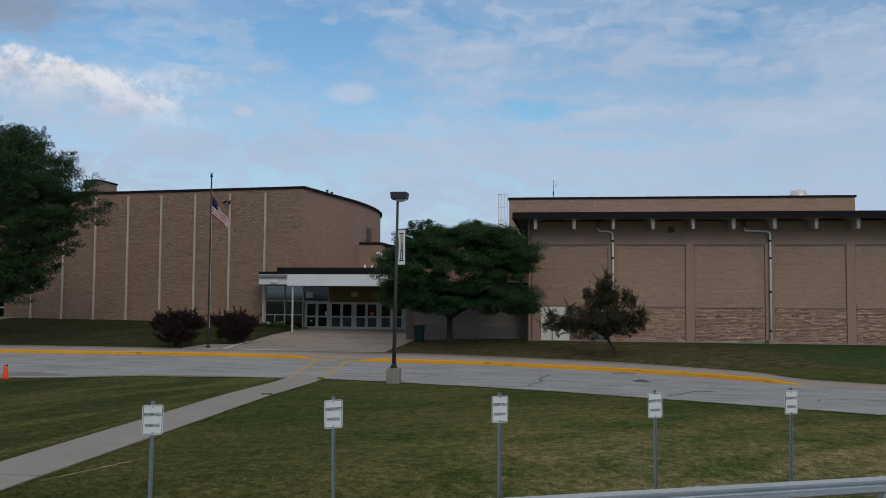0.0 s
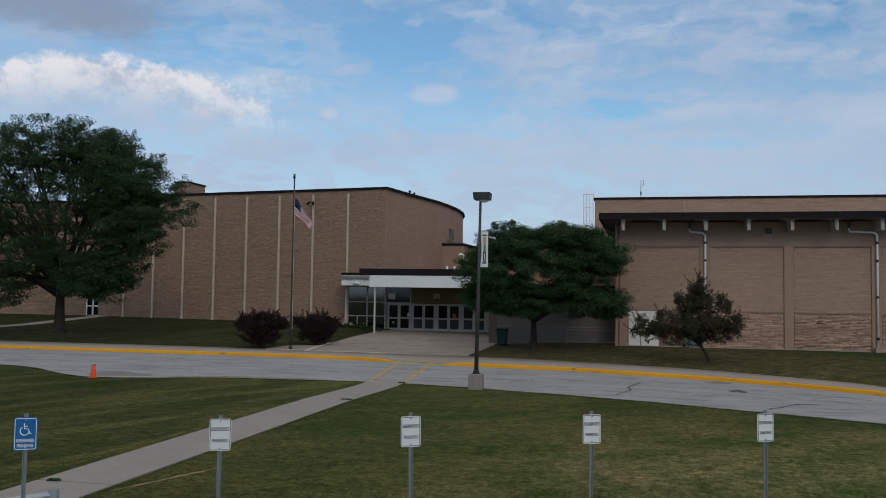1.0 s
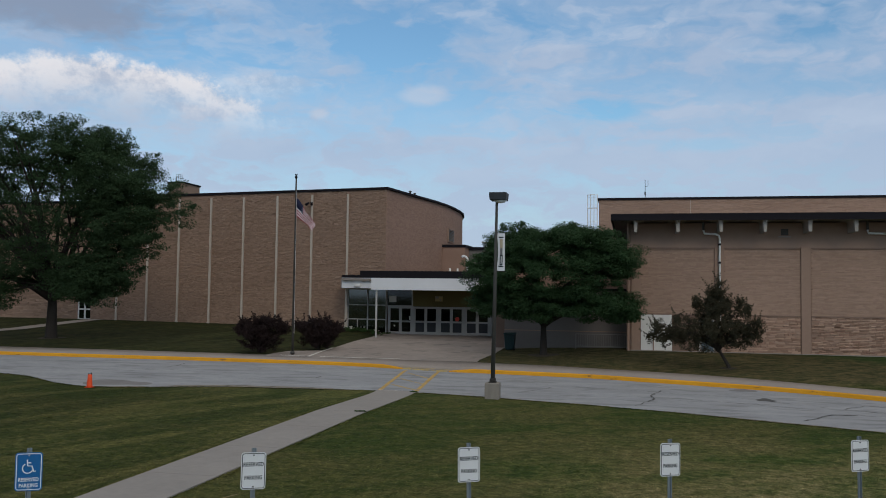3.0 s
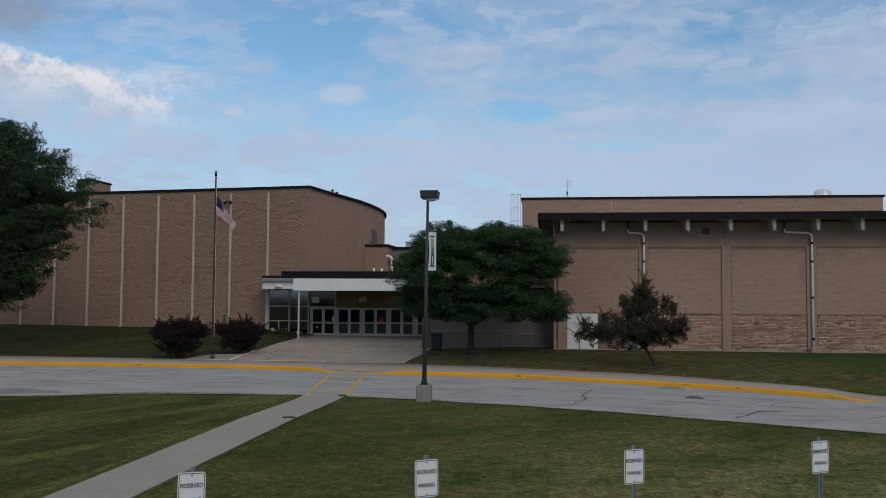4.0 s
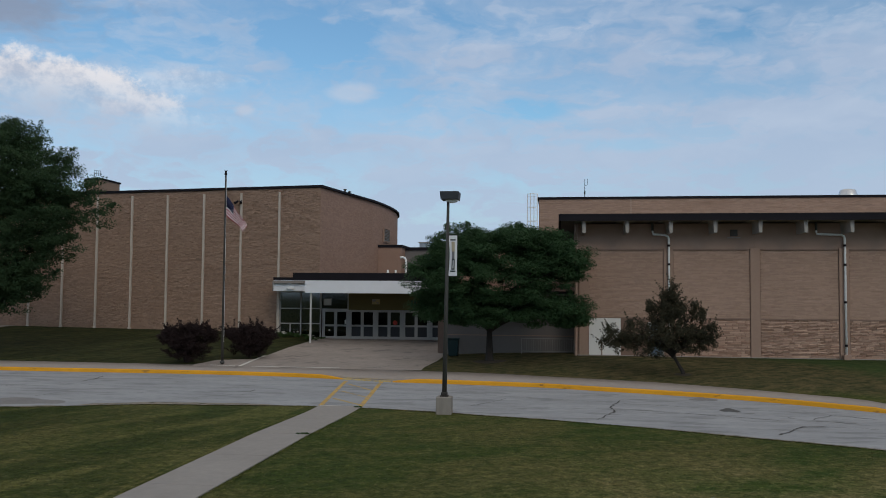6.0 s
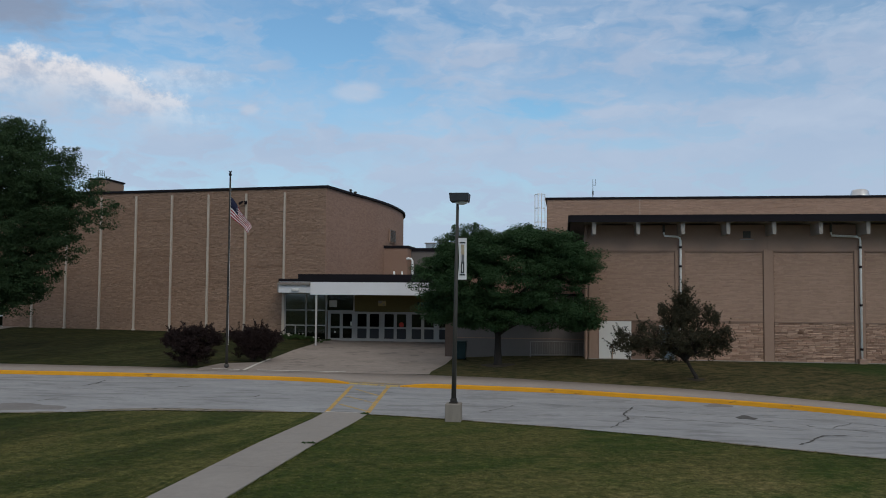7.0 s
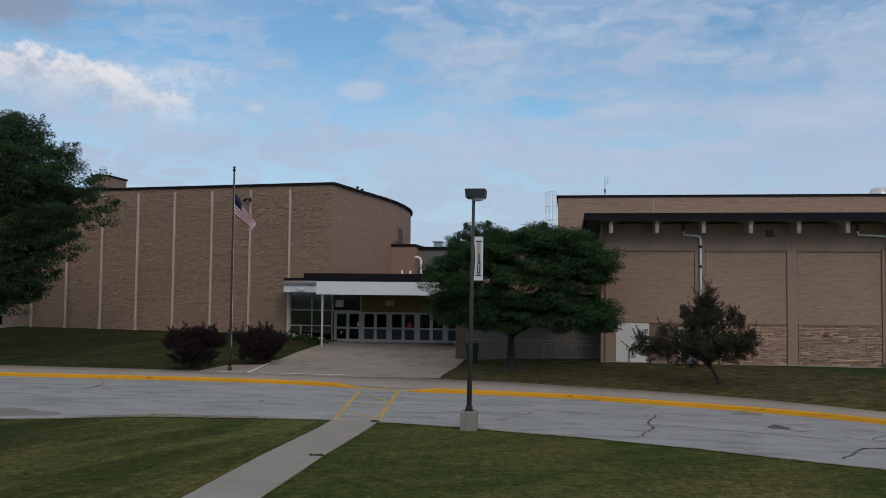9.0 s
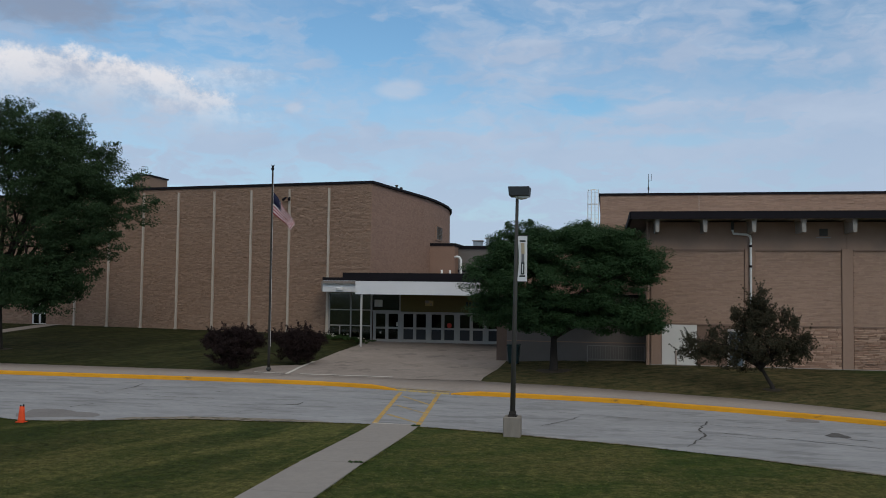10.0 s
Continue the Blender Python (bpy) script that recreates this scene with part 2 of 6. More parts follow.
PATHM = material("path_concrete", (0.295, 0.272, 0.250), 0.92, spread=0.16, grain=5, stain=0.35, bump=0.2)
FOOTING = material("weathered_footing", (0.245, 0.22, 0.19), 0.92, spread=0.22, grain=6, stain=1.2, stretch=(1, 1, 0.3))
LAMP_POLE = material("lamp_pole", (0.055, 0.054, 0.049), 0.6, spread=0.15, bump=0.05)
LAMP_BOX = material("slate_enamel", (0.040, 0.047, 0.054), 0.45, spread=0.12, bump=0.0)
SILVER = material("spun_aluminium", (0.72, 0.73, 0.74), 0.32, 0.7, spread=0.08, bump=0.0)
# flat blue-grey stands in for the forecourt's reflection in the lower panes
PANE_REFLECTION = material("door_panel", (0.030, 0.031, 0.034), 0.6, spread=0.12, bump=0.0)
YELLOW_LINE = material("faded_yellow_line", (0.52, 0.335, 0.10), 0.85, spread=0.2, grain=6, wear=(0.30, 0.26, 0.20), wear_at=0.56, wear_scale=4)
CONCRETE = material("concrete_paving", (0.322, 0.278, 0.243), 0.92, spread=0.17, grain=5, stain=0.35, bump=0.2)
PLAZA = material("entrance_concrete", (0.295, 0.252, 0.222), 0.92, spread=0.27, grain=2.5, stain=0.4, bump=0.2, wear=(0.215, 0.185, 0.165), wear_at=0.58, wear_scale=0.9)
PALE = material("pale_line", (0.62, 0.59, 0.54), 0.9, spread=0.15)
YELLOW = material("yellow_paint", (0.70, 0.325, 0.016), 0.75, spread=0.18, grain=5, stain=0.9, wear=(0.36, 0.18, 0.04), wear_at=0.63, wear_scale=2.2, stretch=(0.45, 1, 2))
YELLOW_WORN = material("worn_yellow_paint", (0.46, 0.34, 0.14), 0.85, spread=0.2, grain=6, wear=(0.27, 0.25, 0.22), wear_at=0.54, wear_scale=5)
CRACK = material("tar_crack", (0.085, 0.082, 0.08), 0.85, spread=0.2)
POLE = material("dark_bronze_pole", (0.034, 0.031, 0.027), 0.65, 0.0, spread=0.15, bump=0.05)
POLE_GREY = material("weathered_pole", (0.085, 0.085, 0.08), 0.5, 0.3, spread=0.15, bump=0.05)
GALV = material("galvanised_steel", (0.42, 0.47, 0.52), 0.42, 0.6, spread=0.15, grain=6, bump=0.08)
POST = material("sign_post_steel", (0.22, 0.26, 0.29), 0.5, 0.3, spread=0.12)
SIGN_WHITE = material("white_sign_face", (0.72, 0.74, 0.76), 0.5, spread=0.04, bump=0.0)
SIGN_BLUE = material("blue_sign_face", (0.012, 0.13, 0.36), 0.45, spread=0.05, bump=0.0)
SIGN_BLACK = material("dark_lettering", (0.02, 0.03, 0.035), 0.6, spread=0.05, bump=0.0)
SIGN_LETTER = material("white_lettering", (0.75, 0.80, 0.84), 0.5, spread=0.03, bump=0.0)
MULCH = material("dark_mulch", (0.055, 0.045, 0.032), 0.95, spread=0.3, grain=6, bump=0.4)
BARK = material("bark", (0.032, 0.027, 0.023), 0.95, spread=0.3, grain=9, stain=1.5, bump=0.6, fine=25, stretch=(1, 1, 0.25))
CONE = material("orange_plastic", (0.85, 0.09, 0.02), 0.5, spread=0.06, bump=0.0)
BIN = material("dark_green_plastic", (0.012, 0.035, 0.036), 0.5, spread=0.1, bump=0.05)
FLAG_RED = material("flag_red", (0.30, 0.010, 0.022), 0.8, spread=0.06, bump=0.0)
FLAG_WHITE = material("flag_white", (0.70, 0.68, 0.68), 0.8, spread=0.05, bump=0.0)
FLAG_BLUE = material("flag_blue", (0.015, 0.018, 0.05), 0.8, spread=0.06, bump=0.0)
BANNER_GREY = material("banner_grey", (0.16, 0.16, 0.17), 0.7, spread=0.15, bump=0.0)
BANNER_TAN = material("banner_tan", (0.42, 0.36, 0.26), 0.7, spread=0.1, bump=0.0)
RED_NOTICE = material("red_notice", (0.55, 0.05, 0.03), 0.6, spread=0.05, bump=0.0)
PAPER = material("paper_notice", (0.6, 0.58, 0.52), 0.7, spread=0.05, bump=0.0)
# near-black base: the unlit lobby's dimness is put into the colour
INSIDE = material("interior_dimness", (0.05, 0.047, 0.045), 0.9, spread=0.2)
DOOR_BLUE = material("blue_grey_door", (0.10, 0.13, 0.155), 0.5, spread=0.06, bump=0.05)
DIRT = material("dry_soil", (0.17, 0.125, 0.085), 0.95, spread=0.25, grain=2, bump=0.4)
DRY_LINE = material("straw_soil", (0.30, 0.235, 0.125), 0.95, spread=0.3, grain=6, bump=0.4)
BLOSSOM = material("pale_flowers", (0.6, 0.58, 0.5), 0.8, spread=0.1, bump=0.0)


def leaf_material(name, colour, tint, through=0.25):
    m = bpy.data.materials.new(name)
    m.use_nodes = True
    n = Nodes(m.node_tree)
    pick = n.add("ShaderNodeNewGeometry").outputs["Random Per Island"]
    where = n.add("ShaderNodeTexCoord").outputs["Object"]
    tone = n.mix(pick, colour, tint)
    k = n.math("ADD", 0.62, n.math("MULTIPLY", n.noise(where, 0.8, 3.0), 0.76))
    s = n.add("ShaderNodeCombineXYZ")
    for i in range(3):
        n.put(s, i, k)
    tone = n.vec("MULTIPLY", tone, s.outputs[0])
    p = n.add("ShaderNodeBsdfPrincipled")
    n.put(p, "Base Color", tone)
    n.put(p, "Roughness", 0.7)
    n.put(p, "Specular IOR Level", 0.12)
    t = n.add("ShaderNodeBsdfTranslucent")
    n.put(t, "Color", tone)
    x = n.add("ShaderNodeMixShader")
    n.put(x, 0, through)
    n.link(p.outputs[0], x.inputs[1])
    n.link(t.outputs[0], x.inputs[2])
    o = n.add("ShaderNodeOutputMaterial")
    n.link(x.outputs[0], o.inputs[0])
    return m


LEAF_GREEN = leaf_material("green_leaves", (0.036, 0.076, 0.032), (0.058, 0.114, 0.048), 0.38)
LEAF_LOCUST = leaf_material("locust_leaves", (0.036, 0.068, 0.031), (0.060, 0.102, 0.047), 0.40)
LEAF_CRAB = leaf_material("crabapple_leaves", (0.043, 0.049, 0.030), (0.080, 0.065, 0.041), 0.3)
LEAF_PURPLE = leaf_material("purple_leaves", (0.024, 0.017, 0.017), (0.042, 0.026, 0.025), 0.2)
LEAF_LOW = leaf_material("bedding_leaves", (0.035, 0.07, 0.02), (0.06, 0.105, 0.035))



def glass_material(name, colour, rough=0.05, ior=1.5):
    m = bpy.data.materials.new(name)
    m.use_nodes = True
    n = Nodes(m.node_tree)
    g = n.add("ShaderNodeBsdfGlossy")
    n.put(g, "Roughness", rough)
    n.put(g, "Color", (0.9, 0.95, 1, 1))
    t = n.add("ShaderNodeBsdfTransparent")
    n.put(t, "Color", (*colour, 1))
    f = n.add("ShaderNodeFresnel")
    n.put(f, "IOR", ior)
    x = n.add("ShaderNodeMixShader")
    n.link(f.outputs[0], x.inputs[0])
    n.link(t.outputs[0], x.inputs[1])
    n.link(g.outputs[0], x.inputs[2])
    o = n.add("ShaderNodeOutputMaterial")
    n.link(x.outputs[0], o.inputs[0])
    return m


GLASS = glass_material("window_glass", (0.24, 0.28, 0.27))
DOUBLE_GLASS = glass_material("double_window_glass", (0.30, 0.37, 0.35), 0.05, 2.0)


def lawn_material(name, blades=False):
    """Mown lawn: green and straw mottled at several sizes, with faint mowing lanes. blades: each blade has a tone of its own."""
    m = bpy.data.materials.new(name)
    m.use_nodes = True
    n = Nodes(m.node_tree)
    where = n.add("ShaderNodeTexCoord").outputs["Object"]
    sides = n.add("ShaderNodeSeparateXYZ")
    n.link(where, sides.inputs[0])
    # mowing lanes: along the path to the west of it, slantwise to the east
    turn = n.add("ShaderNodeVectorRotate")
    turn.rotation_type = "Z_AXIS"
    n.put(turn, "Vector", where)
    n.put(turn, "Angle", radians(-38.0))
    across = n.add("ShaderNodeVectorRotate")
    across.rotation_type = "Z_AXIS"
    n.put(across, "Vector", where)
    n.put(across, "Angle", radians(18.0))
    west = n.math("SUBTRACT", 1.0, n.smooth(sides.outputs[0], -12.5, -10.0))
    lane = n.mix(west, n.vec("MULTIPLY", turn.outputs[0], (0.22, 1.0, 0.0)), n.vec("MULTIPLY", across.outputs[0], (1.0, 0.16, 0.0)))
    stripe = n.noise(lane, 0.70, 2.0, 0.5, 0.3)
    streak = n.noise(lane, 2.6, 4.0, 0.65)
    patch = n.noise(where, 0.16, 5.0, 0.62, 0.6)
    tuft = n.noise(where, 1.6, 6.0, 0.70)
    blot = n.smooth(n.noise(n.vec("MULTIPLY", where, (1.0, 1.0, 0.0)), 4.2, 6.0, 0.78), 0.30, 0.70)
    fine = n.smooth(n.noise(where, 16.0, 5.0, 0.8), 0.28, 0.72)
    green = n.mix(n.smooth(tuft, 0.30, 0.70), (0.034, 0.058, 0.011), (0.062, 0.086, 0.018))
    east = n.smooth(sides.outputs[0], -9.5, 5.0)
    near = n.math("SUBTRACT", 1.0, n.smooth(sides.outputs[1], 18.0, 32.0))
    dry = n.mix(n.math("MULTIPLY", east, near), n.mix(blot, (0.114, 0.094, 0.032), (0.205, 0.160, 0.066)), n.mix(blot, (0.150, 0.122, 0.058), (0.235, 0.188, 0.100)))
    f = n.math("ADD", n.math("MULTIPLY", n.smooth(patch, 0.36, 0.64), 0.55), n.math("MULTIPLY", n.smooth(stripe, 0.36, 0.66), n.math("ADD", 0.30, n.math("MULTIPLY", west, 0.25))))
    f = n.math("ADD", f, n.math("MULTIPLY", n.math("SUBTRACT", n.smooth(tuft, 0.30, 0.70), 0.5), 0.34))
    f = n.math("ADD", f, n.math("MULTIPLY", n.math("SUBTRACT", streak, 0.5), 0.32))
    f = n.math("ADD", f, n.math("MULTIPLY", n.math("SUBTRACT", blot, 0.5), 0.22), clamp=True)
    much = n.math("ADD", 0.50, n.math("MULTIPLY", east, n.math("ADD", 0.20, n.math("MULTIPLY", near, 0.62))))
    tone = n.mix(n.math("MULTIPLY", f, much, clamp=True), green, dry)
    # thicker grass north of the drive, thin and brown beside the link block; both toned down for tree shade
    north = n.smooth(sides.outputs[1], 40.0, 44.0)
    some = n.smooth(n.math("ADD", n.math("MULTIPLY", tuft, 0.6), n.math("MULTIPLY", streak, 0.4)), 0.38, 0.62)
    thick = n.mix(some, (0.016, 0.029, 0.007), (0.070, 0.066, 0.024))
    thick = n.mix(n.smooth(n.math("ADD", sides.outputs[0], n.math("MULTIPLY", patch, 4.0)), 5.0, 9.5), thick, n.mix(some, (0.026, 0.058, 0.015), (0.060, 0.086, 0.027)))
    thin = n.mix(some, (0.036, 0.042, 0.016), (0.132, 0.104, 0.050))
    bare = n.math("MULTIPLY", n.smooth(sides.outputs[0], -11.0, -8.0), n.math("SUBTRACT", 1.0, n.smooth(n.math("ADD", n.math("ADD", sides.outputs[0], n.math("MULTIPLY", n.math("SUBTRACT", sides.outputs[1], 50.0), 0.5)), n.math("MULTIPLY", patch, 6.0)), 11.0, 14.5)))
    tone = n.mix(n.math("MULTIPLY", north, 0.90), tone, n.mix(bare, thick, thin))
    k = n.math("MULTIPLY", n.math("ADD", 0.62, n.math("MULTIPLY", fine, 0.76)), n.math("ADD", 0.70, n.math("MULTIPLY", blot, 0.60)))
    lanes = n.math("SUBTRACT", n.smooth(stripe, 0.36, 0.64), 0.5)
    k = n.math("MULTIPLY", k, n.math("ADD", 0.95, n.math("MULTIPLY", lanes, n.math("ADD", 0.05, n.math("MULTIPLY", west, 0.31)))))
    k = n.math("MULTIPLY", k, n.math("ADD", 0.95, n.math("MULTIPLY", n.math("MULTIPLY", near, east), 0.56)))
    # lawn dimmed west of the path: the light's fall-off put into its colour
    k = n.math("MULTIPLY", k, n.math("SUBTRACT", 1.0, n.math("MULTIPLY", n.math("SUBTRACT", 1.0, n.smooth(sides.outputs[0], -24.0, -12.0)), 0.22)))
    if blades:
        own = n.add("ShaderNodeNewGeometry").outputs["Random Per Island"]
        k = n.math("MULTIPLY", k, n.math("ADD", 0.85, n.math("MULTIPLY", own, 0.75)))
        tone = n.mix(n.math("MULTIPLY", n.smooth(n.math("FRACT", n.math("MULTIPLY", own, 9.7)), 0.70, 0.95), 0.5), tone, (0.17, 0.145, 0.068))
    s = n.add("ShaderNodeCombineXYZ")
    for i in range(3):
        n.put(s, i, k)
    tone = n.vec("MULTIPLY", tone, s.outputs[0])
    p = n.add("ShaderNodeBsdfPrincipled")
    n.put(p, "Base Color", tone)
    n.put(p, "Roughness", 0.95)
    n.put(p, "Specular IOR Level", 0.1)
    r = n.add("ShaderNodeBump")
    n.put(r, "Strength", 0.0 if blades else 0.7)
    n.put(r, "Distance", 0.06)
    n.put(r, "Height", n.noise(where, 9.0, 6.0, 0.75))
    n.link(r.outputs[0], p.inputs["Normal"])
    o = n.add("ShaderNodeOutputMaterial")
    n.link(p.outputs[0], o.inputs[0])
    return m


LAWN = lawn_material("mown_lawn")
BLADES = lawn_material("grass_blade_tones", True)

# ---- building helpers ----


class Form:
    """Collects vertices and faces of one mesh, in world or local metres."""

    def __init__(self):
        self.v, self.f = [], []

    def poly(self, verts, faces):
        k = len(self.v)
        self.v += [tuple(p) for p in verts]
        self.f += [tuple(i + k for i in face) for face in faces]
        return self

    def box(self, x0, x1, y0, y1, z0, z1):
        return self.poly([(x0, y0, z0), (x1, y0, z0), (x1, y1, z0), (x0, y1, z0), (x0, y0, z1), (x1, y0, z1), (x1, y1, z1), (x0, y1, z1)],
                         [(3, 2, 1, 0), (4, 5, 6, 7), (0, 1, 5, 4), (1, 2, 6, 5), (2, 3, 7, 6), (3, 0, 4, 7)])

    def slab(self, m, x0, x1, y0, y1, z0, z1):
        """A box turned by the matrix m."""
        k = len(self.v)
        self.box(x0, x1, y0, y1, z0, z1)
        self.v[k:] = [tuple(m @ Vector(p)) for p in self.v[k:]]
        return self

    def prism(self, outline, z0, z1):
        n = len(outline)
        return self.poly([(x, y, z0) for x, y in outline] + [(x, y, z1) for x, y in outline],
                         [tuple(range(n - 1, -1, -1)), tuple(range(n, 2 * n))] + [(i, (i + 1) % n, n + (i + 1) % n, n + i) for i in range(n)])

    def tube(self, points, radii, n=8, caps=True):
        pts = [Vector(p) for p in points]
        radii = radii if isinstance(radii, (list, tuple)) else [radii] * len(pts)
        k = len(self.v)
        for i, (p, r) in enumerate(zip(pts, radii)):
            d = (pts[min(i + 1, len(pts) - 1)] - pts[max(i - 1, 0)]).normalized()
            a = d.orthogonal().normalized() if i == 0 else (a - d * a.dot(d)).normalized()
            b = d.cross(a)
            self.v += [tuple(p + r * (math.cos(2 * math.pi * j / n) * a + math.sin(2 * math.pi * j / n) * b)) for j in range(n)]
        for i in range(len(pts) - 1):
            for j in range(n):
                self.f.append((k + i * n + j, k + i * n + (j + 1) % n, k + (i + 1) * n + (j + 1) % n, k + (i + 1) * n + j))
        if caps:
            self.f.append(tuple(k + j for j in range(n - 1, -1, -1)))
            self.f.append(tuple(k + (len(pts) - 1) * n + j for j in range(n)))
        return self

    def lathe(self, profile, centre=(0, 0), n=20):
        k = len(self.v)
        for r, z in profile:
            self.v += [(centre[0] + r * math.cos(2 * math.pi * j / n), centre[1] + r * math.sin(2 * math.pi * j / n), z) for j in range(n)]
        for i in range(len(profile) - 1):
            for j in range(n):
                self.f.append((k + i * n + j, k + i * n + (j + 1) % n, k + (i + 1) * n + (j + 1) % n, k + (i + 1) * n + j))
        self.f.append(tuple(k + j for j in range(n - 1, -1, -1)))
        self.f.append(tuple(k + (len(profile) - 1) * n + j for j in range(n)))
        return self


def place_of(ob):
    p = Vector((0, 0, 0))
    while ob:
        p = p + ob.location
        ob = ob.parent
    return p


def part(name, form, mat, parent=None, label="", bevel=0.0, smooth=False):
    """Links a form as one mesh under a thing or a part; its numbers are world metres."""
    mesh = bpy.data.meshes.new(name)
    if parent is not None:
        o = place_of(parent)
        verts = [(x - o.x, y - o.y, z - o.z) for x, y, z in form.v]
    else:
        verts = form.v
    mesh.from_pydata(verts, [], form.f)
    if bevel:
        bm = bmesh.new()
        bm.from_mesh(mesh)
        bmesh.ops.remove_doubles(bm, verts=bm.verts, dist=1e-5)
        bmesh.ops.recalc_face_normals(bm, faces=bm.faces)
        sharp = [e for e in bm.edges if len(e.link_faces) == 2 and e.calc_face_angle() > 0.5]
        bmesh.ops.bevel(bm, geom=sharp, offset=bevel, segments=1, affect="EDGES", clamp_overlap=True)
        bm.to_mesh(mesh)
        bm.free()
    if smooth:
        for p in mesh.polygons:
            p.use_smooth = True
    mesh.materials.append(mat)
    mesh.update()
    ob = new(name, mesh)
    ob.parent = parent
    if label:
        ob["label"] = label
    return ob


def thing(name, at, label, category, group="", kind=""):
    """An Empty at the base of a thing, that parents its parts."""
    ob = new(name)
    ob.location = at
    ob.empty_display_size = 0.3
    return tagged(ob, label, category, group, kind)


def lump(name, verts, faces, mat, parent=None, label="", kind=""):
    """A mesh from arrays, for what nobody could count."""
    mesh = bpy.data.meshes.new(name)
    v = np.asarray(verts, dtype=np.float64)
    if parent is not None:
        v = v - np.array(place_of(parent))
    mesh.from_pydata(v.tolist(), [], np.asarray(faces).tolist())
    mesh.materials.append(mat)
    ob = new(name, mesh)
    ob.parent = parent
    return tagged(ob, label, "", "", kind)


def writing(name, text, size, m, mat, parent, wide=1.0, depth=0.001, bold=0.0014):
    """Raised lettering as a mesh, centred on m, reading along m's x."""
    curve = bpy.data.curves.new(name, "FONT")
    curve.body, curve.size, curve.align_x, curve.align_y, curve.extrude = text, size, "CENTER", "CENTER", depth
    curve.resolution_u, curve.offset = 3, bold
    tmp = bpy.data.objects.new(name, curve)
    scene.collection.objects.link(tmp)
    mesh = bpy.data.meshes.new_from_object(tmp.evaluated_get(bpy.context.evaluated_depsgraph_get()))
    bpy.data.objects.remove(tmp)
    bpy.data.curves.remove(curve)
    mesh.materials.clear()
    mesh.materials.append(mat)
    mesh.transform(m @ Matrix.Diagonal((wide, 1, 1, 1)))
    ob = new(name, mesh)
    ob.parent = parent
    return ob


# ---- the lie of the land ----
KERB_X = (-120, -60, -33, -27, -22.3, -19.5, -16.6, -14.7, -12.5, -10.9, -8.3, -3.4, -1, 1.1, 3.2, 5.3, 7.2, 8.7, 9.7, 10.7, 12.8, 20, 40, 120)
KERB_Y = (46.6, 46.7, 46.8, 46.85, 46.9, 46.85, 46.6, 46.2, 45.5, 44.9, 44.75, 44.0, 43.2, 42.6, 41.9, 41.05, 39.95, 39.0, 38.3, 37.95, 36.9, 34.2, 31.2, 29.2)
NEAR_X = (-120, -60, -35, -31.4, -29, -26, -24, -22.2, -20.5, -18.5, -16, -12.3, -10, -7, -3.4, 0, 2.3, 4.2, 7.6, 10.2, 20, 40, 120)
NEAR_Y = (39.5, 39.4, 39.0, 38.5, 37.9, 35.9, 34.9, 35.2, 36.1, 36.7, 36.9, 37.25, 37.1, 36.5, 35.45, 33.95, 32.65, 31.65, 29.75, 28.55, 25.9, 24.3, 24.0)
WALK_X = (-120, -60, -33, -27, -21, -10, -6, -4, -1, 1.3, 3.4, 5.3, 7.1, 8.3, 9.0, 9.8, 10.5, 11.5, 12.7, 20, 40, 120)
WALK_Y = (49.3, 49.4, 49.5, 49.4, 49.4, 48.2, 47.3, 46.5, 45.5, 44.7, 43.8, 42.8, 41.7, 41.0, 40.5, 39.9, 39.4, 39.0, 38.4, 35.7, 32.7, 30.7)


def eased(x, xs, ys):
    return sum(np.interp(x + d, xs, ys) for d in (-0.5, -0.25, 0.0, 0.25, 0.5)) / 5


def kerb_y(x):
    return eased(x, KERB_X, KERB_Y)


def near_y(x):
    return eased(x, NEAR_X, NEAR_Y)


def walk_y(x):
    return eased(x, WALK_X, WALK_Y)


def south_z(x, y):
    s = y - (15.2 + 0.43 * np.clip(x, -30, 30))
    bank = np.interp(s, (-1.0, 0.3, 4.0), (-0.30, -0.27, 0.05))
    road = np.interp(y, (30, 36, 44), (0.05, -0.06, 0.12))
    t = np.clip((y - 24) / 6, 0, 1)
    return bank * (1 - t) + road * t


def kerb_top(x):
    return south_z(x, kerb_y(x)) + np.interp(x, (8.8, 10.2), (0.17, 0.04))


def north_z(x, y):
    slope = np.interp(x, (-50, -24, -20, -9, -4, 2), (0.037, 0.036, 0.028, 0.028, 0.045, 0.062))
    dip = np.interp(x, (-14.4, -13.1, -10.5, -9.2), (0, 1, 1, 0)) * np.clip(1 - (y - kerb_y(x)) / 2.4, 0, 1) * 0.145
    most = np.interp(x, (-24.0, -20.6, -9.4, -8.6, -4.0), (1.25, 0.72, 0.72, 0.86, 0.84))
    return np.minimum(kerb_top(x) - dip + slope * np.maximum(y - kerb_y(x), 0), most)


def land_z(x, y):
    return float(north_z(x, y) if y > kerb_y(x) else south_z(x, y))


def strip(name, xs, edges, heights, mat, parent=None, skirt=0.0):
    """A sheet over the columns xs; edges and heights give its rows."""
    rows = len(edges)
    v = np.array([(x, e(x), h(x, e(x))) for x in xs for e, h in zip(edges, heights)])
    f = [(i * rows + j, (i + 1) * rows + j, (i + 1) * rows + j + 1, i * rows + j + 1) for i in range(len(xs) - 1) for j in range(rows - 1)]
    ob = lump(name, v, f, mat, parent)
    for p in ob.data.polygons:
        p.use_smooth = True
    return ob


COLUMNS = [-900, -400, -200, -120, -90] + [-75 + 0.8 * i for i in range(144)] + [42, 50, 65, 90, 120, 200, 400, 900]


def blend_edge(a, b, t):
    return lambda x: (1 - t) * a(x) + t * b(x)


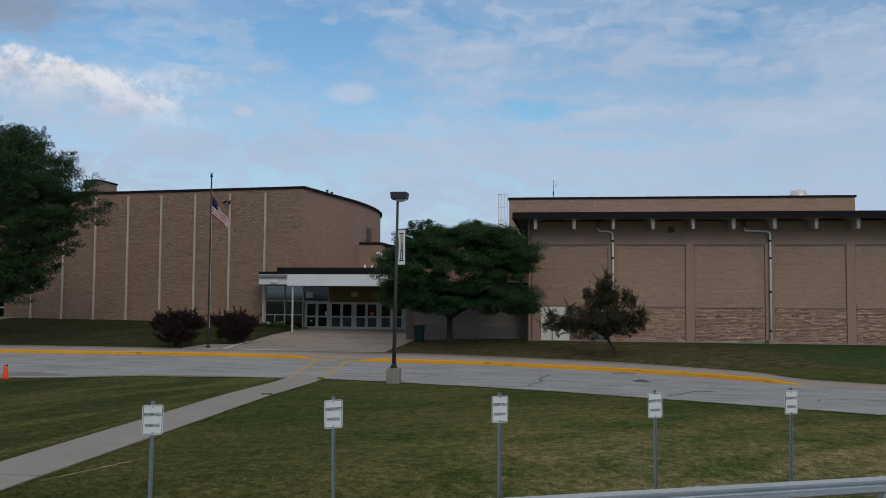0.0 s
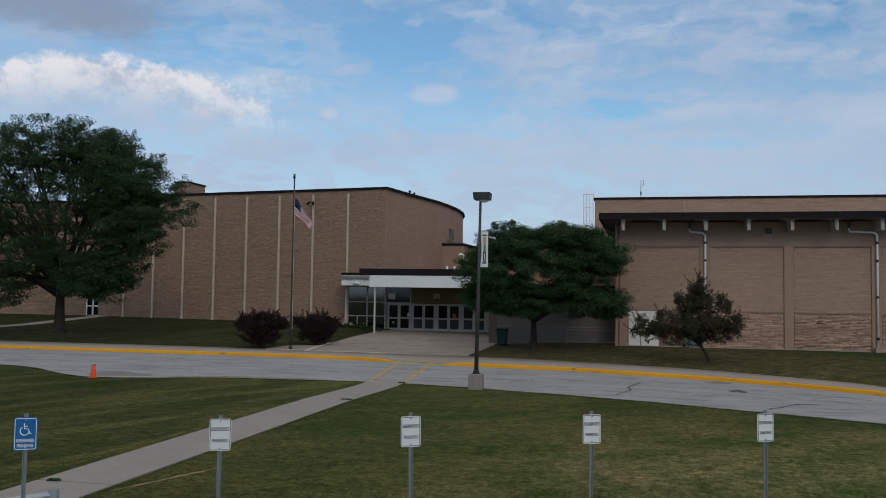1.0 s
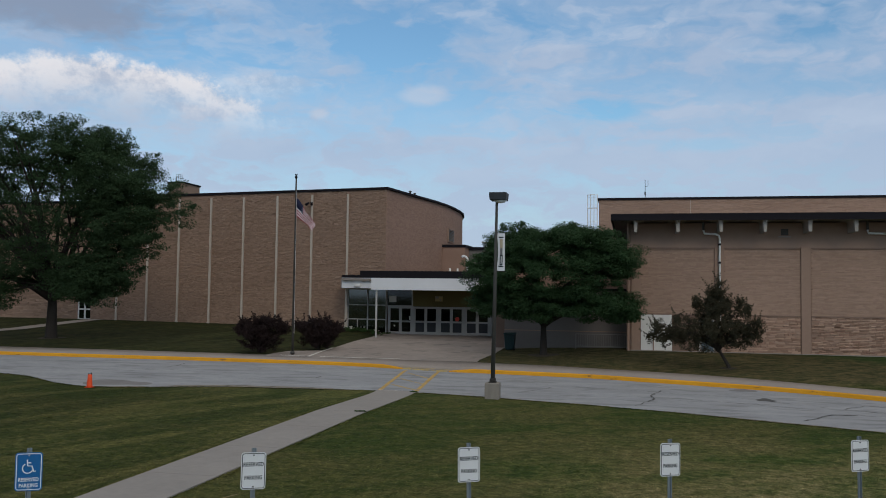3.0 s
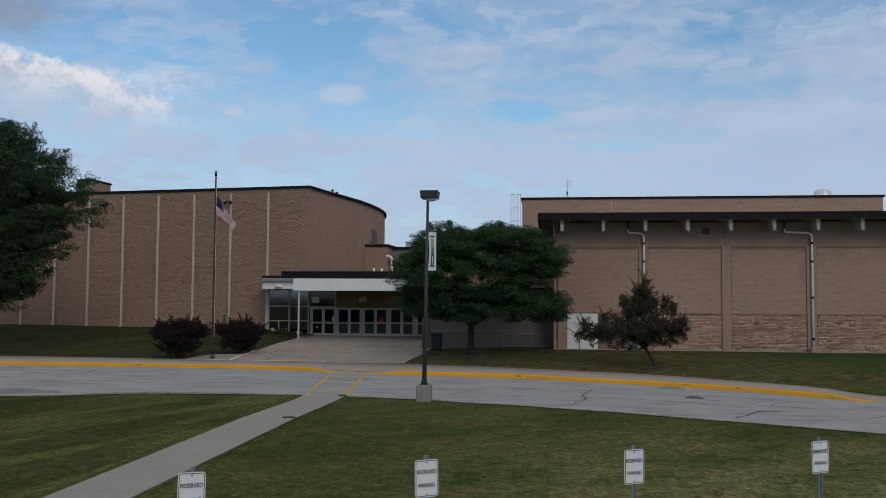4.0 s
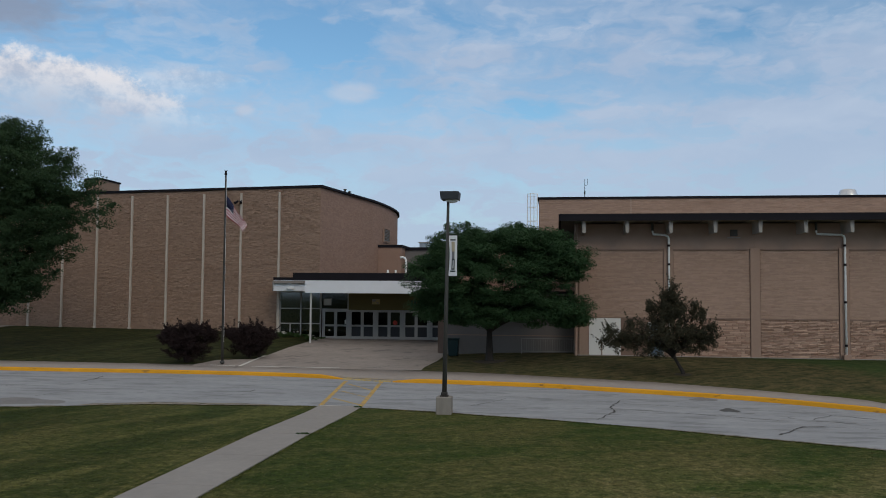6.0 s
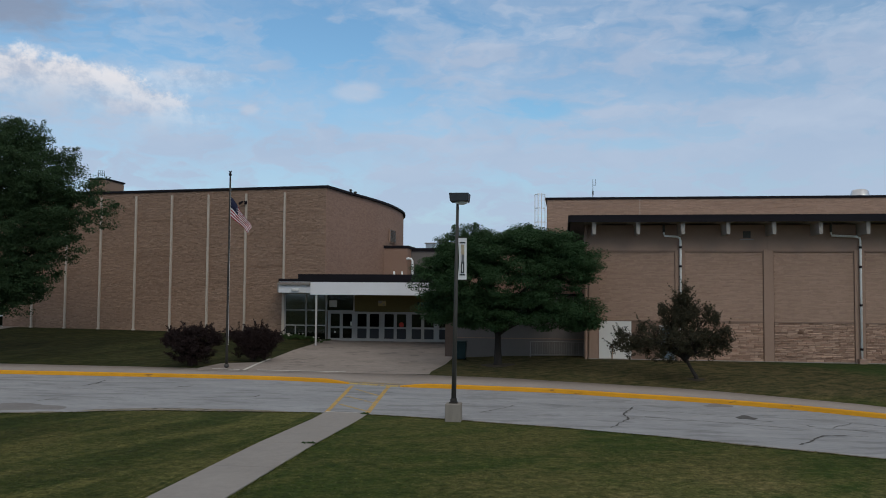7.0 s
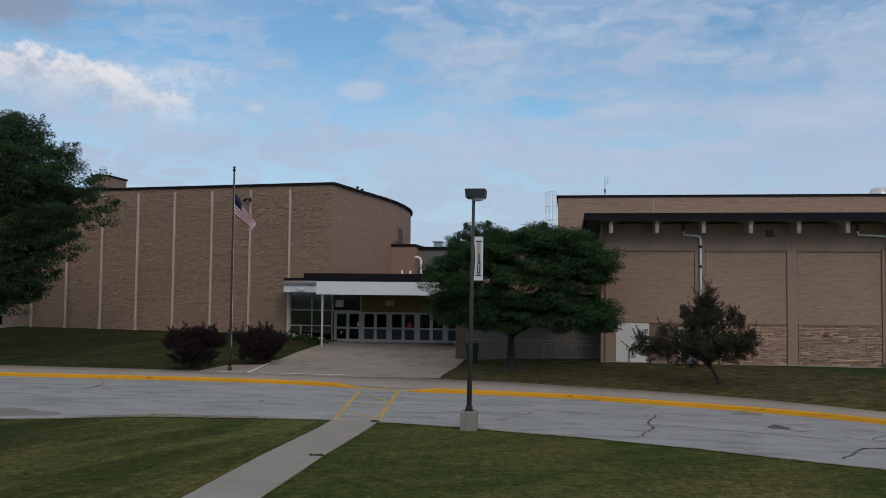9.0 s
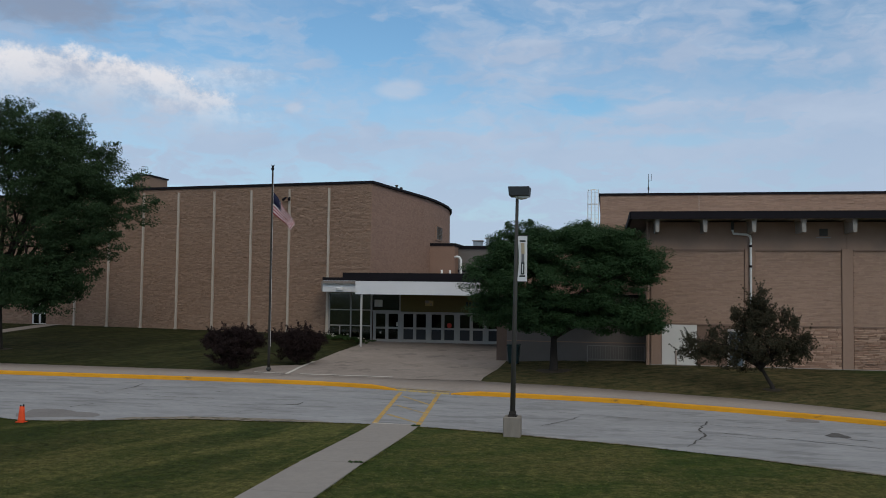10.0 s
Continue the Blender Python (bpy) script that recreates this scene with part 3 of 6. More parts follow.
def level(y):
    return lambda x: y


_south = [level(y) for y in (-900, -200, -60, -20, -5, 0, 3, 6, 8, 9.5, 10.5, 11.5, 12.5, 13.5, 14.5, 15.5, 16.5, 17.5, 18.5, 20, 22, 24)]
_south += [blend_edge(level(24), near_y, t) for t in (0.25, 0.5, 0.75, 1.0)] + [blend_edge(near_y, kerb_y, t / 10) for t in range(1, 10)]
_south += [lambda x: kerb_y(x) + 0.04]
_north = [lambda x: kerb_y(x) + 0.06] + [blend_edge(kerb_y, level(74), t) for t in (0.1, 0.2, 0.35, 0.5, 0.65, 0.8, 1.0)] + [level(y) for y in (100, 200, 500, 1500)]
ground = strip("ground", COLUMNS, _south + _north, [south_z] * len(_south) + [lambda x, y: float(north_z(x, y)) - 0.07] + [north_z] * (len(_north) - 1), LAWN)
tagged(ground, "mown lawn with dry straw-coloured patches and mowing lanes", "lawn", "", "structure")

_xs = [x for x in COLUMNS if -130 <= x <= 130]
road = strip("road", _xs, [near_y] + [blend_edge(near_y, kerb_y, t / 10) for t in range(1, 10)] + [lambda x: kerb_y(x) + 0.03], [lambda x, y: south_z(x, y) + 0.015] * 11, ROADM)
tagged(road, "worn grey asphalt drive with cracks and patches", "road", "", "structure")


def sidewalk_mesh():
    xs = [x for x in _xs if -75 <= x <= 41]
    return strip("pavement", xs, [lambda x: kerb_y(x) + 0.115, lambda x: kerb_y(x) + 0.125, blend_edge(kerb_y, walk_y, 0.5), walk_y, lambda x: walk_y(x) + 0.01], [lambda x, y: float(north_z(x, y)) - 0.18] + [lambda x, y: float(north_z(x, y)) + 0.02] * 3 + [lambda x, y: float(north_z(x, y)) - 0.05], CONCRETE)


pavement = tagged(sidewalk_mesh(), "pale concrete pavement along the drive", "pavement", "", "structure")


def kerb_run(x0, x1):
    n = max(2, int((x1 - x0) / 0.6))
    xs = np.linspace(x0, x1, n + 1)
    f = Form()
    ring = 5
    for x in xs:
        y, lowz, top = float(kerb_y(x)), float(south_z(x, kerb_y(x))), float(kerb_top(x))
        drop = min(1.0, (x - x0) / 1.2 + 0.12, (x1 - x) / 1.2 + 0.12)
        top = lowz + 0.03 + (top - lowz - 0.03) * (drop if x1 - x0 > 4 else 0.15) + 0.028
        f.v += [(x, y - 0.02, lowz - 0.05), (x, y + 0.005, top - 0.035), (x, y + 0.04, top), (x, y + 0.13, top), (x, y + 0.13, lowz - 0.05)]
    for i in range(n):
        for j in range(ring - 1):
            f.f.append((i * ring + j, (i + 1) * ring + j, (i + 1) * ring + j + 1, i * ring + j + 1))
    f.f += [(0, 1, 2, 3, 4), tuple(n * ring + j for j in (4, 3, 2, 1, 0))]
    return f


for _a, _b in ((-75, -13.1), (-10.5, 10.0)):
    tagged(part("kerb", kerb_run(_a, _b), YELLOW), "yellow-painted concrete kerb with scuffed paint", "kerb", "kerbs of the drive", "structure")
tagged(part("trim", kerb_run(-13.1, -10.5), YELLOW_WORN), "dropped concrete kerb at the crossing", "kerb", "", "structure")
tagged(part("trim", kerb_run(10.0, 41.0), CONCRETE), "flush concrete edging of the drive", "kerb", "", "structure")

# path over the lawn, in slabs
path = thing("path", (-11.3, 26.0, 0.0), "concrete path over the lawn with open joints", "path", "", "structure")
_y = 12.74
while _y < 37.2:
    _e = min(_y + 3.51, 37.38)
    slab = Form()
    _n = 4
    for i in range(_n + 1):
        _open = 0.045 if abs(_y - 16.25) < 0.1 else 0.007
        yy = _y + _open + (_e - _y - _open - 0.007) * i / _n
        for xx in (-11.90, -10.25):
            slab.v += [(xx, yy, land_z(xx, yy) + 0.035), (xx, yy, land_z(xx, yy) - 0.1)]
    for i in range(_n):
        a = i * 4
        slab.f += [(a, a + 2, a + 6, a + 4), (a + 1, a, a + 4, a + 5), (a + 2, a + 3, a + 7, a + 6)]
    slab.f += [(1, 3, 2, 0), (_n * 4, _n * 4 + 2, _n * 4 + 3, _n * 4 + 1)]
    part("slab", slab, PATHM, path)
    _y = _e

# crossing: two worn yellow lines and faint slanting ones between
crossing = thing("crossing", (-11.45, 40.6, 0.0), "worn yellow crossing lines painted on asphalt", "road marking", "", "structure")


def ribbon(points, width, lift, zfun=land_z):
    f = Form()
    fine_points = []
    for (x0, y0), (x1, y1) in zip(points[:-1], points[1:]):
        steps = max(1, int(math.hypot(x1 - x0, y1 - y0) / 0.4))
        fine_points += [(x0 + (x1 - x0) * i / steps, y0 + (y1 - y0) * i / steps) for i in range(steps)]
    points = fine_points + [points[-1]]
    for i, (x, y) in enumerate(points):
        a, b = points[max(i - 1, 0)], points[min(i + 1, len(points) - 1)]
        dx, dy = b[0] - a[0], b[1] - a[1]
        l = math.hypot(dx, dy) or 1
        ox, oy = -dy / l * width / 2, dx / l * width / 2
        f.v += [(x + ox, y + oy, zfun(x + ox, y + oy) + lift), (x - ox, y - oy, zfun(x - ox, y - oy) + lift)]
    f.f = [(2 * i, 2 * i + 1, 2 * i + 3, 2 * i + 2) for i in range(len(points) - 1)]
    return f


def road_z(x, y):
    return float(south_z(x, y))


for _x in (-11.85, -10.3):
    part("line", ribbon([(_x - (0.068 if _x > -11 else 0.082) * 1.1 * i, 37.35 + 0.77 * i) for i in range(11)], 0.18, 0.021, road_z), YELLOW_LINE, crossing)
for _x0, _y0, _x1, _y1 in ((-12.35, 43.8, -10.8, 41.8), (-12.1, 41.5, -10.6, 39.8), (-11.87, 39.3, -10.35, 37.7)):
    part("line", ribbon([(_x0, _y0), (_x1, _y1)], 0.15, 0.02, road_z), YELLOW_WORN, crossing)
part("line", ribbon([(-11.9, 37.42), (-10.25, 37.3)], 0.13, 0.022, road_z), PALE, crossing)

# entrance plaza with its sloping paving
def paved(outline_rows, lift):
    """A sheet through rows of (y, x0, x1), laid on the land."""
    f = Form()
    for y, x0, x1 in outline_rows:
        for i in range(7):
            x = x0 + (x1 - x0) * i / 6
            f.v.append((x, y, land_z(x, y) + lift))
    for r in range(len(outline_rows) - 1):
        for i in range(6):
            a = r * 7 + i
            f.f.append((a, a + 1, a + 8, a + 7))
    return f


plaza = tagged(part("plaza", paved([(48.3, -21.8, -9.7), (49.5, -22.2, -9.75), (51.7, -21.8, -9.6), (52.8, -19.9, -9.5), (55, -20.0, -9.5), (60, -20.3, -9.5), (65, -20.6, -9.5), (69.9, -21.2, -9.5)], 0.027), PLAZA), "worn concrete forecourt rising to the entrance", "pavement", "", "structure")
joints = thing("paving_strips", (-17.5, 49.0, 0.4), "pale strips let into the concrete forecourt", "paving strip", "", "structure")
for _pts in (((-21.28, 49.15), (-19.72, 48.97)), ((-19.45, 48.84), (-19.75, 51.5), (-19.96, 54.4)), ((-18.78, 48.94), (-16.5, 48.85), (-14.63, 48.77), (-14.03, 48.65))):
    part("strip", ribbon([(x, y) for x, y in _pts], 0.19, 0.05), PALE, joints)
part("strip", ribbon([(-13.3, 46.0), (-12, 45.65), (-10.5, 45.25)], 0.09, 0.045), YELLOW_WORN, joints)
tagged(part("footpath", ribbon([(-49.6, 74.0), (-49.2, 68), (-48.6, 62), (-49.5, 57), (-53, 52.5), (-58, 50)], 1.7, 0.03), CONCRETE), "narrow concrete walk to a side door", "pavement", "", "structure")

# bare soil and grit along the near edge of the drive
random.seed(9)
for _a, _b, _w, _off in ((-23.5, -13.2, 0.75, 0.28), (-9.8, -2.0, 0.16, 0.02), (-1.0, 9.5, 0.18, 0.02)):
    _f, _x, _k = Form(), _a, 0
    while _x < _b:
        _ease = min(1.0, (_x - _a) / 2.5 + 0.1, (_b - _x) / 2.5 + 0.1)
        _mid = float(near_y(_x)) + _off * _ease + random.uniform(-0.04, 0.04)
        _half = 0.5 * _w * _ease * random.uniform(0.55, 1.15)
        _f.v += [(_x, _mid - _half, road_z(_x, _mid) + 0.021), (_x, _mid + _half, road_z(_x, _mid) + 0.021)]
        _k += 1
        _x += random.uniform(0.12, 0.3)
    _f.f = [(2 * i, 2 * i + 2, 2 * i + 3, 2 * i + 1) for i in range(_k - 1)]
    tagged(part("verge", _f, GRIT), "thin strip of grit and dry soil at the lawn edge", "soil", "", "structure")

# cracks in the asphalt
random.seed(4)


def crack_line(points, wide):
    """A ragged crack of uneven width through the points."""
    pts = []
    for (x0, y0), (x1, y1) in zip(points[:-1], points[1:]):
        n = max(1, int(math.hypot(x1 - x0, y1 - y0) / 0.16))
        pts += [(x0 + (x1 - x0) * i / n + random.uniform(-0.05, 0.05), y0 + (y1 - y0) * i / n + random.uniform(-0.07, 0.07)) for i in range(n)]
    pts.append(points[-1])
    f = Form()
    for i, (x, y) in enumerate(pts):
        a, b = pts[max(i - 1, 0)], pts[min(i + 1, len(pts) - 1)]
        l = math.hypot(b[0] - a[0], b[1] - a[1]) or 1
        h = 0.62 * wide * random.uniform(0.25, 0.75) * (0.3 if i in (0, len(pts) - 1) else 1.0)
        ox, oy = -(b[1] - a[1]) / l * h, (b[0] - a[0]) / l * h
        f.v += [(x + ox, y + oy, road_z(x + ox, y + oy) + 0.026), (x - ox, y - oy, road_z(x - ox, y - oy) + 0.026)]
    f.f = [(2 * i, 2 * i + 1, 2 * i + 3, 2 * i + 2) for i in range(len(pts) - 1)]
    return f


cracks = thing("road_cracks", (0, 38, 0), "dark cracks in the worn asphalt", "road crack", "", "structure")
for _wide, *_pts in ((0.09, (-1.54, 35.6), (-0.78, 37.75), (-0.95, 38.54), (-0.38, 40.58)), (0.03, (-0.78, 37.75), (0.9, 37.5)),
                     (0.10, (3.89, 33.0), (4.6, 34.2), (5.05, 35.03), (5.71, 35.29)), (0.22, (5.0, 35.05), (5.45, 35.25), (6.0, 35.25)), (0.05, (6.0, 35.25), (7.6, 35.0)),
                     (0.09, (3.63, 38.1), (4.3, 37.78)), (0.10, (5.18, 37.3), (5.44, 36.94)), (0.05, (5.84, 36.7), (6.3, 37.3), (6.95, 38.05)), (0.06, (6.95, 38.0), (8.2, 37.2)),
                     (0.06, (5.9, 36.6), (6.6, 36.45), (7.4, 36.2)), (0.05, (-0.4, 38.3), (1.6, 37.6), (3.6, 37.0), (5.0, 36.3)), (0.04, (-6.0, 41.2), (-2.0, 40.2), (2.4, 39.0)),
                     (0.10, (-24.7, 42.7), (-24.6, 43.8), (-24.9, 45.0)), (0.05, (-25.6, 42.0), (-23.2, 41.7), (-21.2, 41.4), (-19.0, 41.3)), (0.16, (-20.5, 43.15), (-19.8, 43.25)),
                     (0.10, (-16.4, 40.5), (-15.9, 40.7), (-15.85, 41.2)), (0.07, (-24.0, 38.0), (-23.6, 39.1)), (0.04, (-30.0, 41.0), (-27.0, 40.8), (-25.2, 40.9)),
                     (0.035, (-22.0, 39.6), (-18.0, 39.5), (-15.0, 39.8)), (0.03, (-18.5, 38.6), (-14.8, 38.4)), (0.06, (-6.2, 38.1), (-5.4, 39.4), (-4.9, 40.4)), (0.03, (-9.6, 40.5), (-6.4, 40.2)),
                     (0.07, (8.2, 33.6), (8.9, 34.2), (9.9, 34.3)), (0.08, (9.5, 33.2), (10.4, 33.3), (12.0, 33.0)), (0.10, (8.9, 32.2), (9.2, 33.0))):
    part("crack", crack_line(_pts, _wide), CRACK, cracks)
for _x, _y, _rx, _ry in ((3.46, 38.6, 0.33, 0.42), (2.95, 41.4, 0.5, 0.45), (-23.6, 36.6, 1.5, 0.9)):
    _ring = [(1 + 0.25 * math.sin(3 * a + _x) + random.uniform(-0.12, 0.12), a) for a in [k * math.pi / 9 for k in range(18)]]
    _o = [(_x + _rx * r * math.cos(a), _y + _ry * r * math.sin(a)) for r, a in _ring]
    _f = Form()
    _f.v = [(_x, _y, road_z(_x, _y) + 0.024)] + [(_x + (a - _x) * s, _y + (b - _y) * s, road_z(_x + (a - _x) * s, _y + (b - _y) * s) + 0.024) for s in (0.5, 1.0) for a, b in _o]
    _f.f = [(0, 1 + i, 1 + (i + 1) % 18) for i in range(18)] + [(1 + i, 19 + i, 19 + (i + 1) % 18, 1 + (i + 1) % 18) for i in range(18)]
    part("patch", _f, PATCH if _rx < 0.4 else STAIN, cracks, "dark worn patch")


# ---- coursed stone facing ----
def stone_field(width, height, course, lengths, gap, proud, seed, skip=None):
    """Pieces of a coursed wall: rows of (u, v, length, height, proud)."""
    rnd = random.Random(seed)
    out, v = [], 0.0
    while v < height - 0.4 * course:
        h = min(course * rnd.choice((0.8, 1.0, 1.0, 1.25)), height - v)
        if height - v - h < 0.5 * course:
            h = height - v
        u = -rnd.uniform(0, lengths[0])
        while u < width:
            l = rnd.uniform(*lengths)
            a, b = max(u, 0.0), min(u + l, width)
            if width - b < 0.12:
                b = width
            if b - a > 0.08:
                out.append((a, v, b - a, h, rnd.uniform(*proud)))
            u = b if b == width else u + l
        v += h
    return [(u + gap / 2, v + gap / 2, l - gap, h - gap, p) for u, v, l, h, p in out if l > 2 * gap]


_BLOCK_F = np.array([(0, 1, 5, 4), (1, 2, 6, 5), (2, 3, 7, 6), (3, 0, 4, 7), (4, 5, 6, 7)])


def stone_lump(name, m, field, mat, parent, label="", rough=0.6):
    """All the pieces of a panel in one mesh; m's x runs along the wall, z up, -y outwards."""
    f = np.array(field)
    u0, v0, u1, v1, p = f[:, 0], f[:, 1], f[:, 0] + f[:, 2], f[:, 1] + f[:, 3], f[:, 4]
    e = 0.008
    zero = np.zeros_like(p)
    rng = np.random.default_rng(len(f))
    # split faces: each corner stands out by its own amount
    q = p[:, None] * np.clip(1 + rough * rng.normal(size=(len(f), 4)), 0.1, 2.4)
    corners = [(u0, zero, v0), (u1, zero, v0), (u1, zero, v1), (u0, zero, v1), (u0 + e, -q[:, 0], v0 + e), (u1 - e, -q[:, 1], v0 + e), (u1 - e, -q[:, 2], v1 - e), (u0 + e, -q[:, 3], v1 - e)]
    verts = np.stack([np.stack(c, -1) for c in corners], 1).reshape(-1, 3)
    r = np.array(m.to_3x3())
    verts = verts @ r.T + np.array(m.translation)
    faces = (np.arange(len(f))[:, None, None] * 8 + _BLOCK_F[None]).reshape(-1, 4)
    return lump(name, verts, faces, mat, parent, label, "stuff")


# ---- auditorium with its ribbed wall ----
BEND = 8.0
AUD = pose(-21.1, 70.0, 0, 0, 0, -BEND)
auditorium = thing("auditorium", (-35.0, 74.0, 1.0), "tall tan brick auditorium with cream ribs and dark coping", "building")
_far = AUD @ Vector((-29.8, 0, 0))
EAST = [(-21.1, 70.0), (-20.75, 72.5), (-20.4, 75), (-19.9, 78), (-19.45, 81), (-19.2, 84), (-19.1, 87), (-19.15, 90), (-19.4, 93), (-19.9, 96), (-20.8, 99.5), (-22.5, 104)]
_outline = [(_far.x, _far.y)] + EAST + [(-50.0, 104.0)]
part("wall", Form().prism(_outline, 0.5, 12.42), SMOOTH_BRICK, auditorium, "plain brown brick wall")
_c = Vector((-35, 85))
_cap = []
for _p in _outline:
    _d = (Vector(_p) - _c).normalized() * 0.22
    _cap.append((_p[0] + _d.x, _p[1] + _d.y))
part("coping", Form().prism(_cap, 12.42, 12.60), DARK_METAL, auditorium, "dark metal coping")
for _k in range(8):
    _p, _q = Vector(EAST[_k]), Vector(EAST[_k + 1])
    _field = stone_field((_q - _p).length - 0.004, 8.2, 0.10, (0.22, 0.5), 0.005, (0.003, 0.010), 300 + _k)
    stone_lump("brick_face", pose(_p.x, _p.y, 4.2, 0, 0, math.degrees(math.atan2(_q.y - _p.y, _q.x - _p.x))), _field, SMOOTH_PIECE, auditorium, "fine brown brick face", 0.2)
RIB_AT = [-3.45 - 3.335 * k for k in range(8)]
for _k, _r in enumerate(RIB_AT):
    part("rib", Form().slab(AUD, _r - 0.075, _r + 0.075, -0.17, 0.0, 1.0, 12.12), CREAM, auditorium, "", 0.012)
    part("rib_foot", Form().slab(AUD, _r - 0.11, _r + 0.11, -0.21, 0.0, 0.7, 1.32), CREAM, auditorium, "", 0.012)
_edges = [0.0] + RIB_AT + [-29.8]
for _k in range(len(_edges) - 1):
    _hi, _lo = _edges[_k] - (0.09 if _k else 0.02), _edges[_k + 1] + (0.09 if _k < 8 else 0.02)
    stone_lump("brick_panel", AUD @ pose(_lo, 0, 0.9), stone_field(_hi - _lo, 11.5, 0.082, (0.14, 0.40), 0.008, (0.005, 0.030), 20 + _k), BRICK, auditorium, "tan split-face brick panel")
# louvre in the curved side wall
_lv = thing("side_louvre", (-19.1, 86.0, 9.1), "dark louvred vent in the curved brick wall", "vent")
part("louvre_frame", Form().box(-19.16, -19.02, 84.6, 87.4, 9.05, 9.15).box(-19.16, -19.02, 84.6, 87.4, 10.3, 10.4).box(-19.16, -19.02, 84.6, 84.72, 9.15, 10.3).box(-19.16, -19.02, 87.28, 87.4, 9.15, 10.3).box(-19.16, -19.12, 84.72, 87.28, 9.15, 10.3), BAND, _lv)
for _i in range(8):
    _z = 9.2 + 0.138 * _i
    part("slat", Form().poly([(-19.0, 84.72, _z), (-19.0, 87.28, _z), (-19.12, 87.28, _z + 0.1), (-19.12, 84.72, _z + 0.1), (-19.0, 84.72, _z + 0.015), (-19.0, 87.28, _z + 0.015), (-19.12, 87.28, _z + 0.115), (-19.12, 84.72, _z + 0.115)], [(3, 2, 1, 0), (4, 5, 6, 7), (0, 1, 5, 4), (1, 2, 6, 5), (2, 3, 7, 6), (3, 0, 4, 7)]), RAIL_GREY, _lv)
for _x, _y, _h in ((-20.75, 76.2, 0.34), (-20.55, 77.0, 0.24)):
    _st = thing("roof_stub", (_x, _y, 12.5), "small grey vent stub behind the roof coping", "vent pipe", "stubs on the auditorium roof")
    part("stub", Form().tube([(_x, _y, 12.4), (_x, _y, 12.62 + _h)], 0.09, 8), POLE_GREY, _st, "", 0, True)
    part("cap", Form().lathe([(0.15, 12.60 + _h), (0.16, 12.64 + _h), (0.05, 12.71 + _h)], (_x, _y), 10), POLE_GREY, _st, "", 0, True)
# floodlight near the top of the ribbed wall
_fl = thing("wall_floodlight", tuple(AUD @ Vector((-6.8, -0.05, 11.2))), "small dark twin floodlight on a wall bracket", "floodlight")
part("bracket", Form().slab(AUD, -6.84, -6.76, -0.35, 0.02, 11.42, 11.5), DARK_METAL, _fl)
for _a, _b in ((-6.98, -7.10), (-6.66, -6.56)):
    part("lamp_housing", Form().tube([AUD @ Vector((_a, -0.30, 11.5)), AUD @ Vector((_a, -0.36, 11.44)), AUD @ Vector((_b, -0.60, 11.28))], [0.05, 0.075, 0.11], 10), DARK_METAL, _fl)
# west wing with a side door
wing = thing("west_wing", (-65.0, 75.0, 1.0), "tan brick wing beside the auditorium", "building")
part("wall", Form().box(-80, -52.3, 74.6, 95, 0.5, 12.1).box(-52.3, -50.8, 74.6, 95, 3.35, 12.1).box(-50.8, -49.9, 74.5, 95, 0.5, 12.1).box(-52.3, -50.8, 75.4, 95, 0.5, 3.35), SMOOTH_BRICK, wing)
part("coping", Form().box(-80.2, -49.9, 74.4, 95.2, 12.1, 12.28), DARK_METAL, wing)
stone_lump("brick_panel", pose(-75, 74.6, 0.9), stone_field(22.6, 11.1, 0.13, (0.3, 0.8), 0.014, (0.012, 0.045), 55), BRICK, wing, "tan split-face brick panel")
side_door = thing("side_door", (-51.55, 74.9, 1.15), "white-framed glazed side door", "door", "", "structure")
part("door_frame", Form().box(-52.28, -52.16, 74.66, 74.8, 1.15, 3.33).box(-50.94, -50.82, 74.66, 74.8, 1.15, 3.33).box(-52.16, -50.94, 74.66, 74.8, 3.2, 3.33).box(-51.63, -51.47, 74.66, 74.8, 1.15, 3.2).box(-52.16, -50.94, 74.66, 74.8, 2.1, 2.22).box(-52.16, -50.94, 74.66, 74.8, 1.15, 1.3), WHITE_PAINT, side_door)
for _x in (-52.16, -51.47):
    part("pane", Form().box(_x, _x + 0.53, 74.71, 74.73, 1.3, 3.2), GLASS, side_door)
# roof box and aerial
roof_box = thing("roof_box", (-47.8, 86.5, 12.4), "small brick penthouse on the auditorium roof", "penthouse")
part("wall", Form().box(-49.3, -47.6, 85, 88.5, 12.4, 15.25), BRICK, roof_box)
part("coping", Form().box(-49.4, -47.5, 84.9, 88.6, 15.25, 15.4), DARK_METAL, roof_box)
aerial = thing("roof_antenna", (-47.3, 83.0, 12.6), "thin television antenna on a roof mast", "aerial")
part("mast", Form().tube([(-47.3, 83, 12.4), (-47.3, 83, 15.6)], 0.035), POLE_GREY, aerial)
for _i in range(4):
    part("element", Form().tube([(-47.25 + 0.2 * _i, 83, 15.38 - 0.02 * _i), (-47.25 + 0.2 * _i, 83, 15.92 - 0.02 * _i)], 0.018, 5), POLE_GREY, aerial)
part("boom", Form().tube([(-47.35, 83, 15.66), (-46.6, 83, 15.62)], 0.022, 6), POLE_GREY, aerial)
part("boom", Form().tube([(-47.3, 83, 15.9), (-46.7, 83, 15.85)], 0.014, 5), POLE_GREY, aerial)

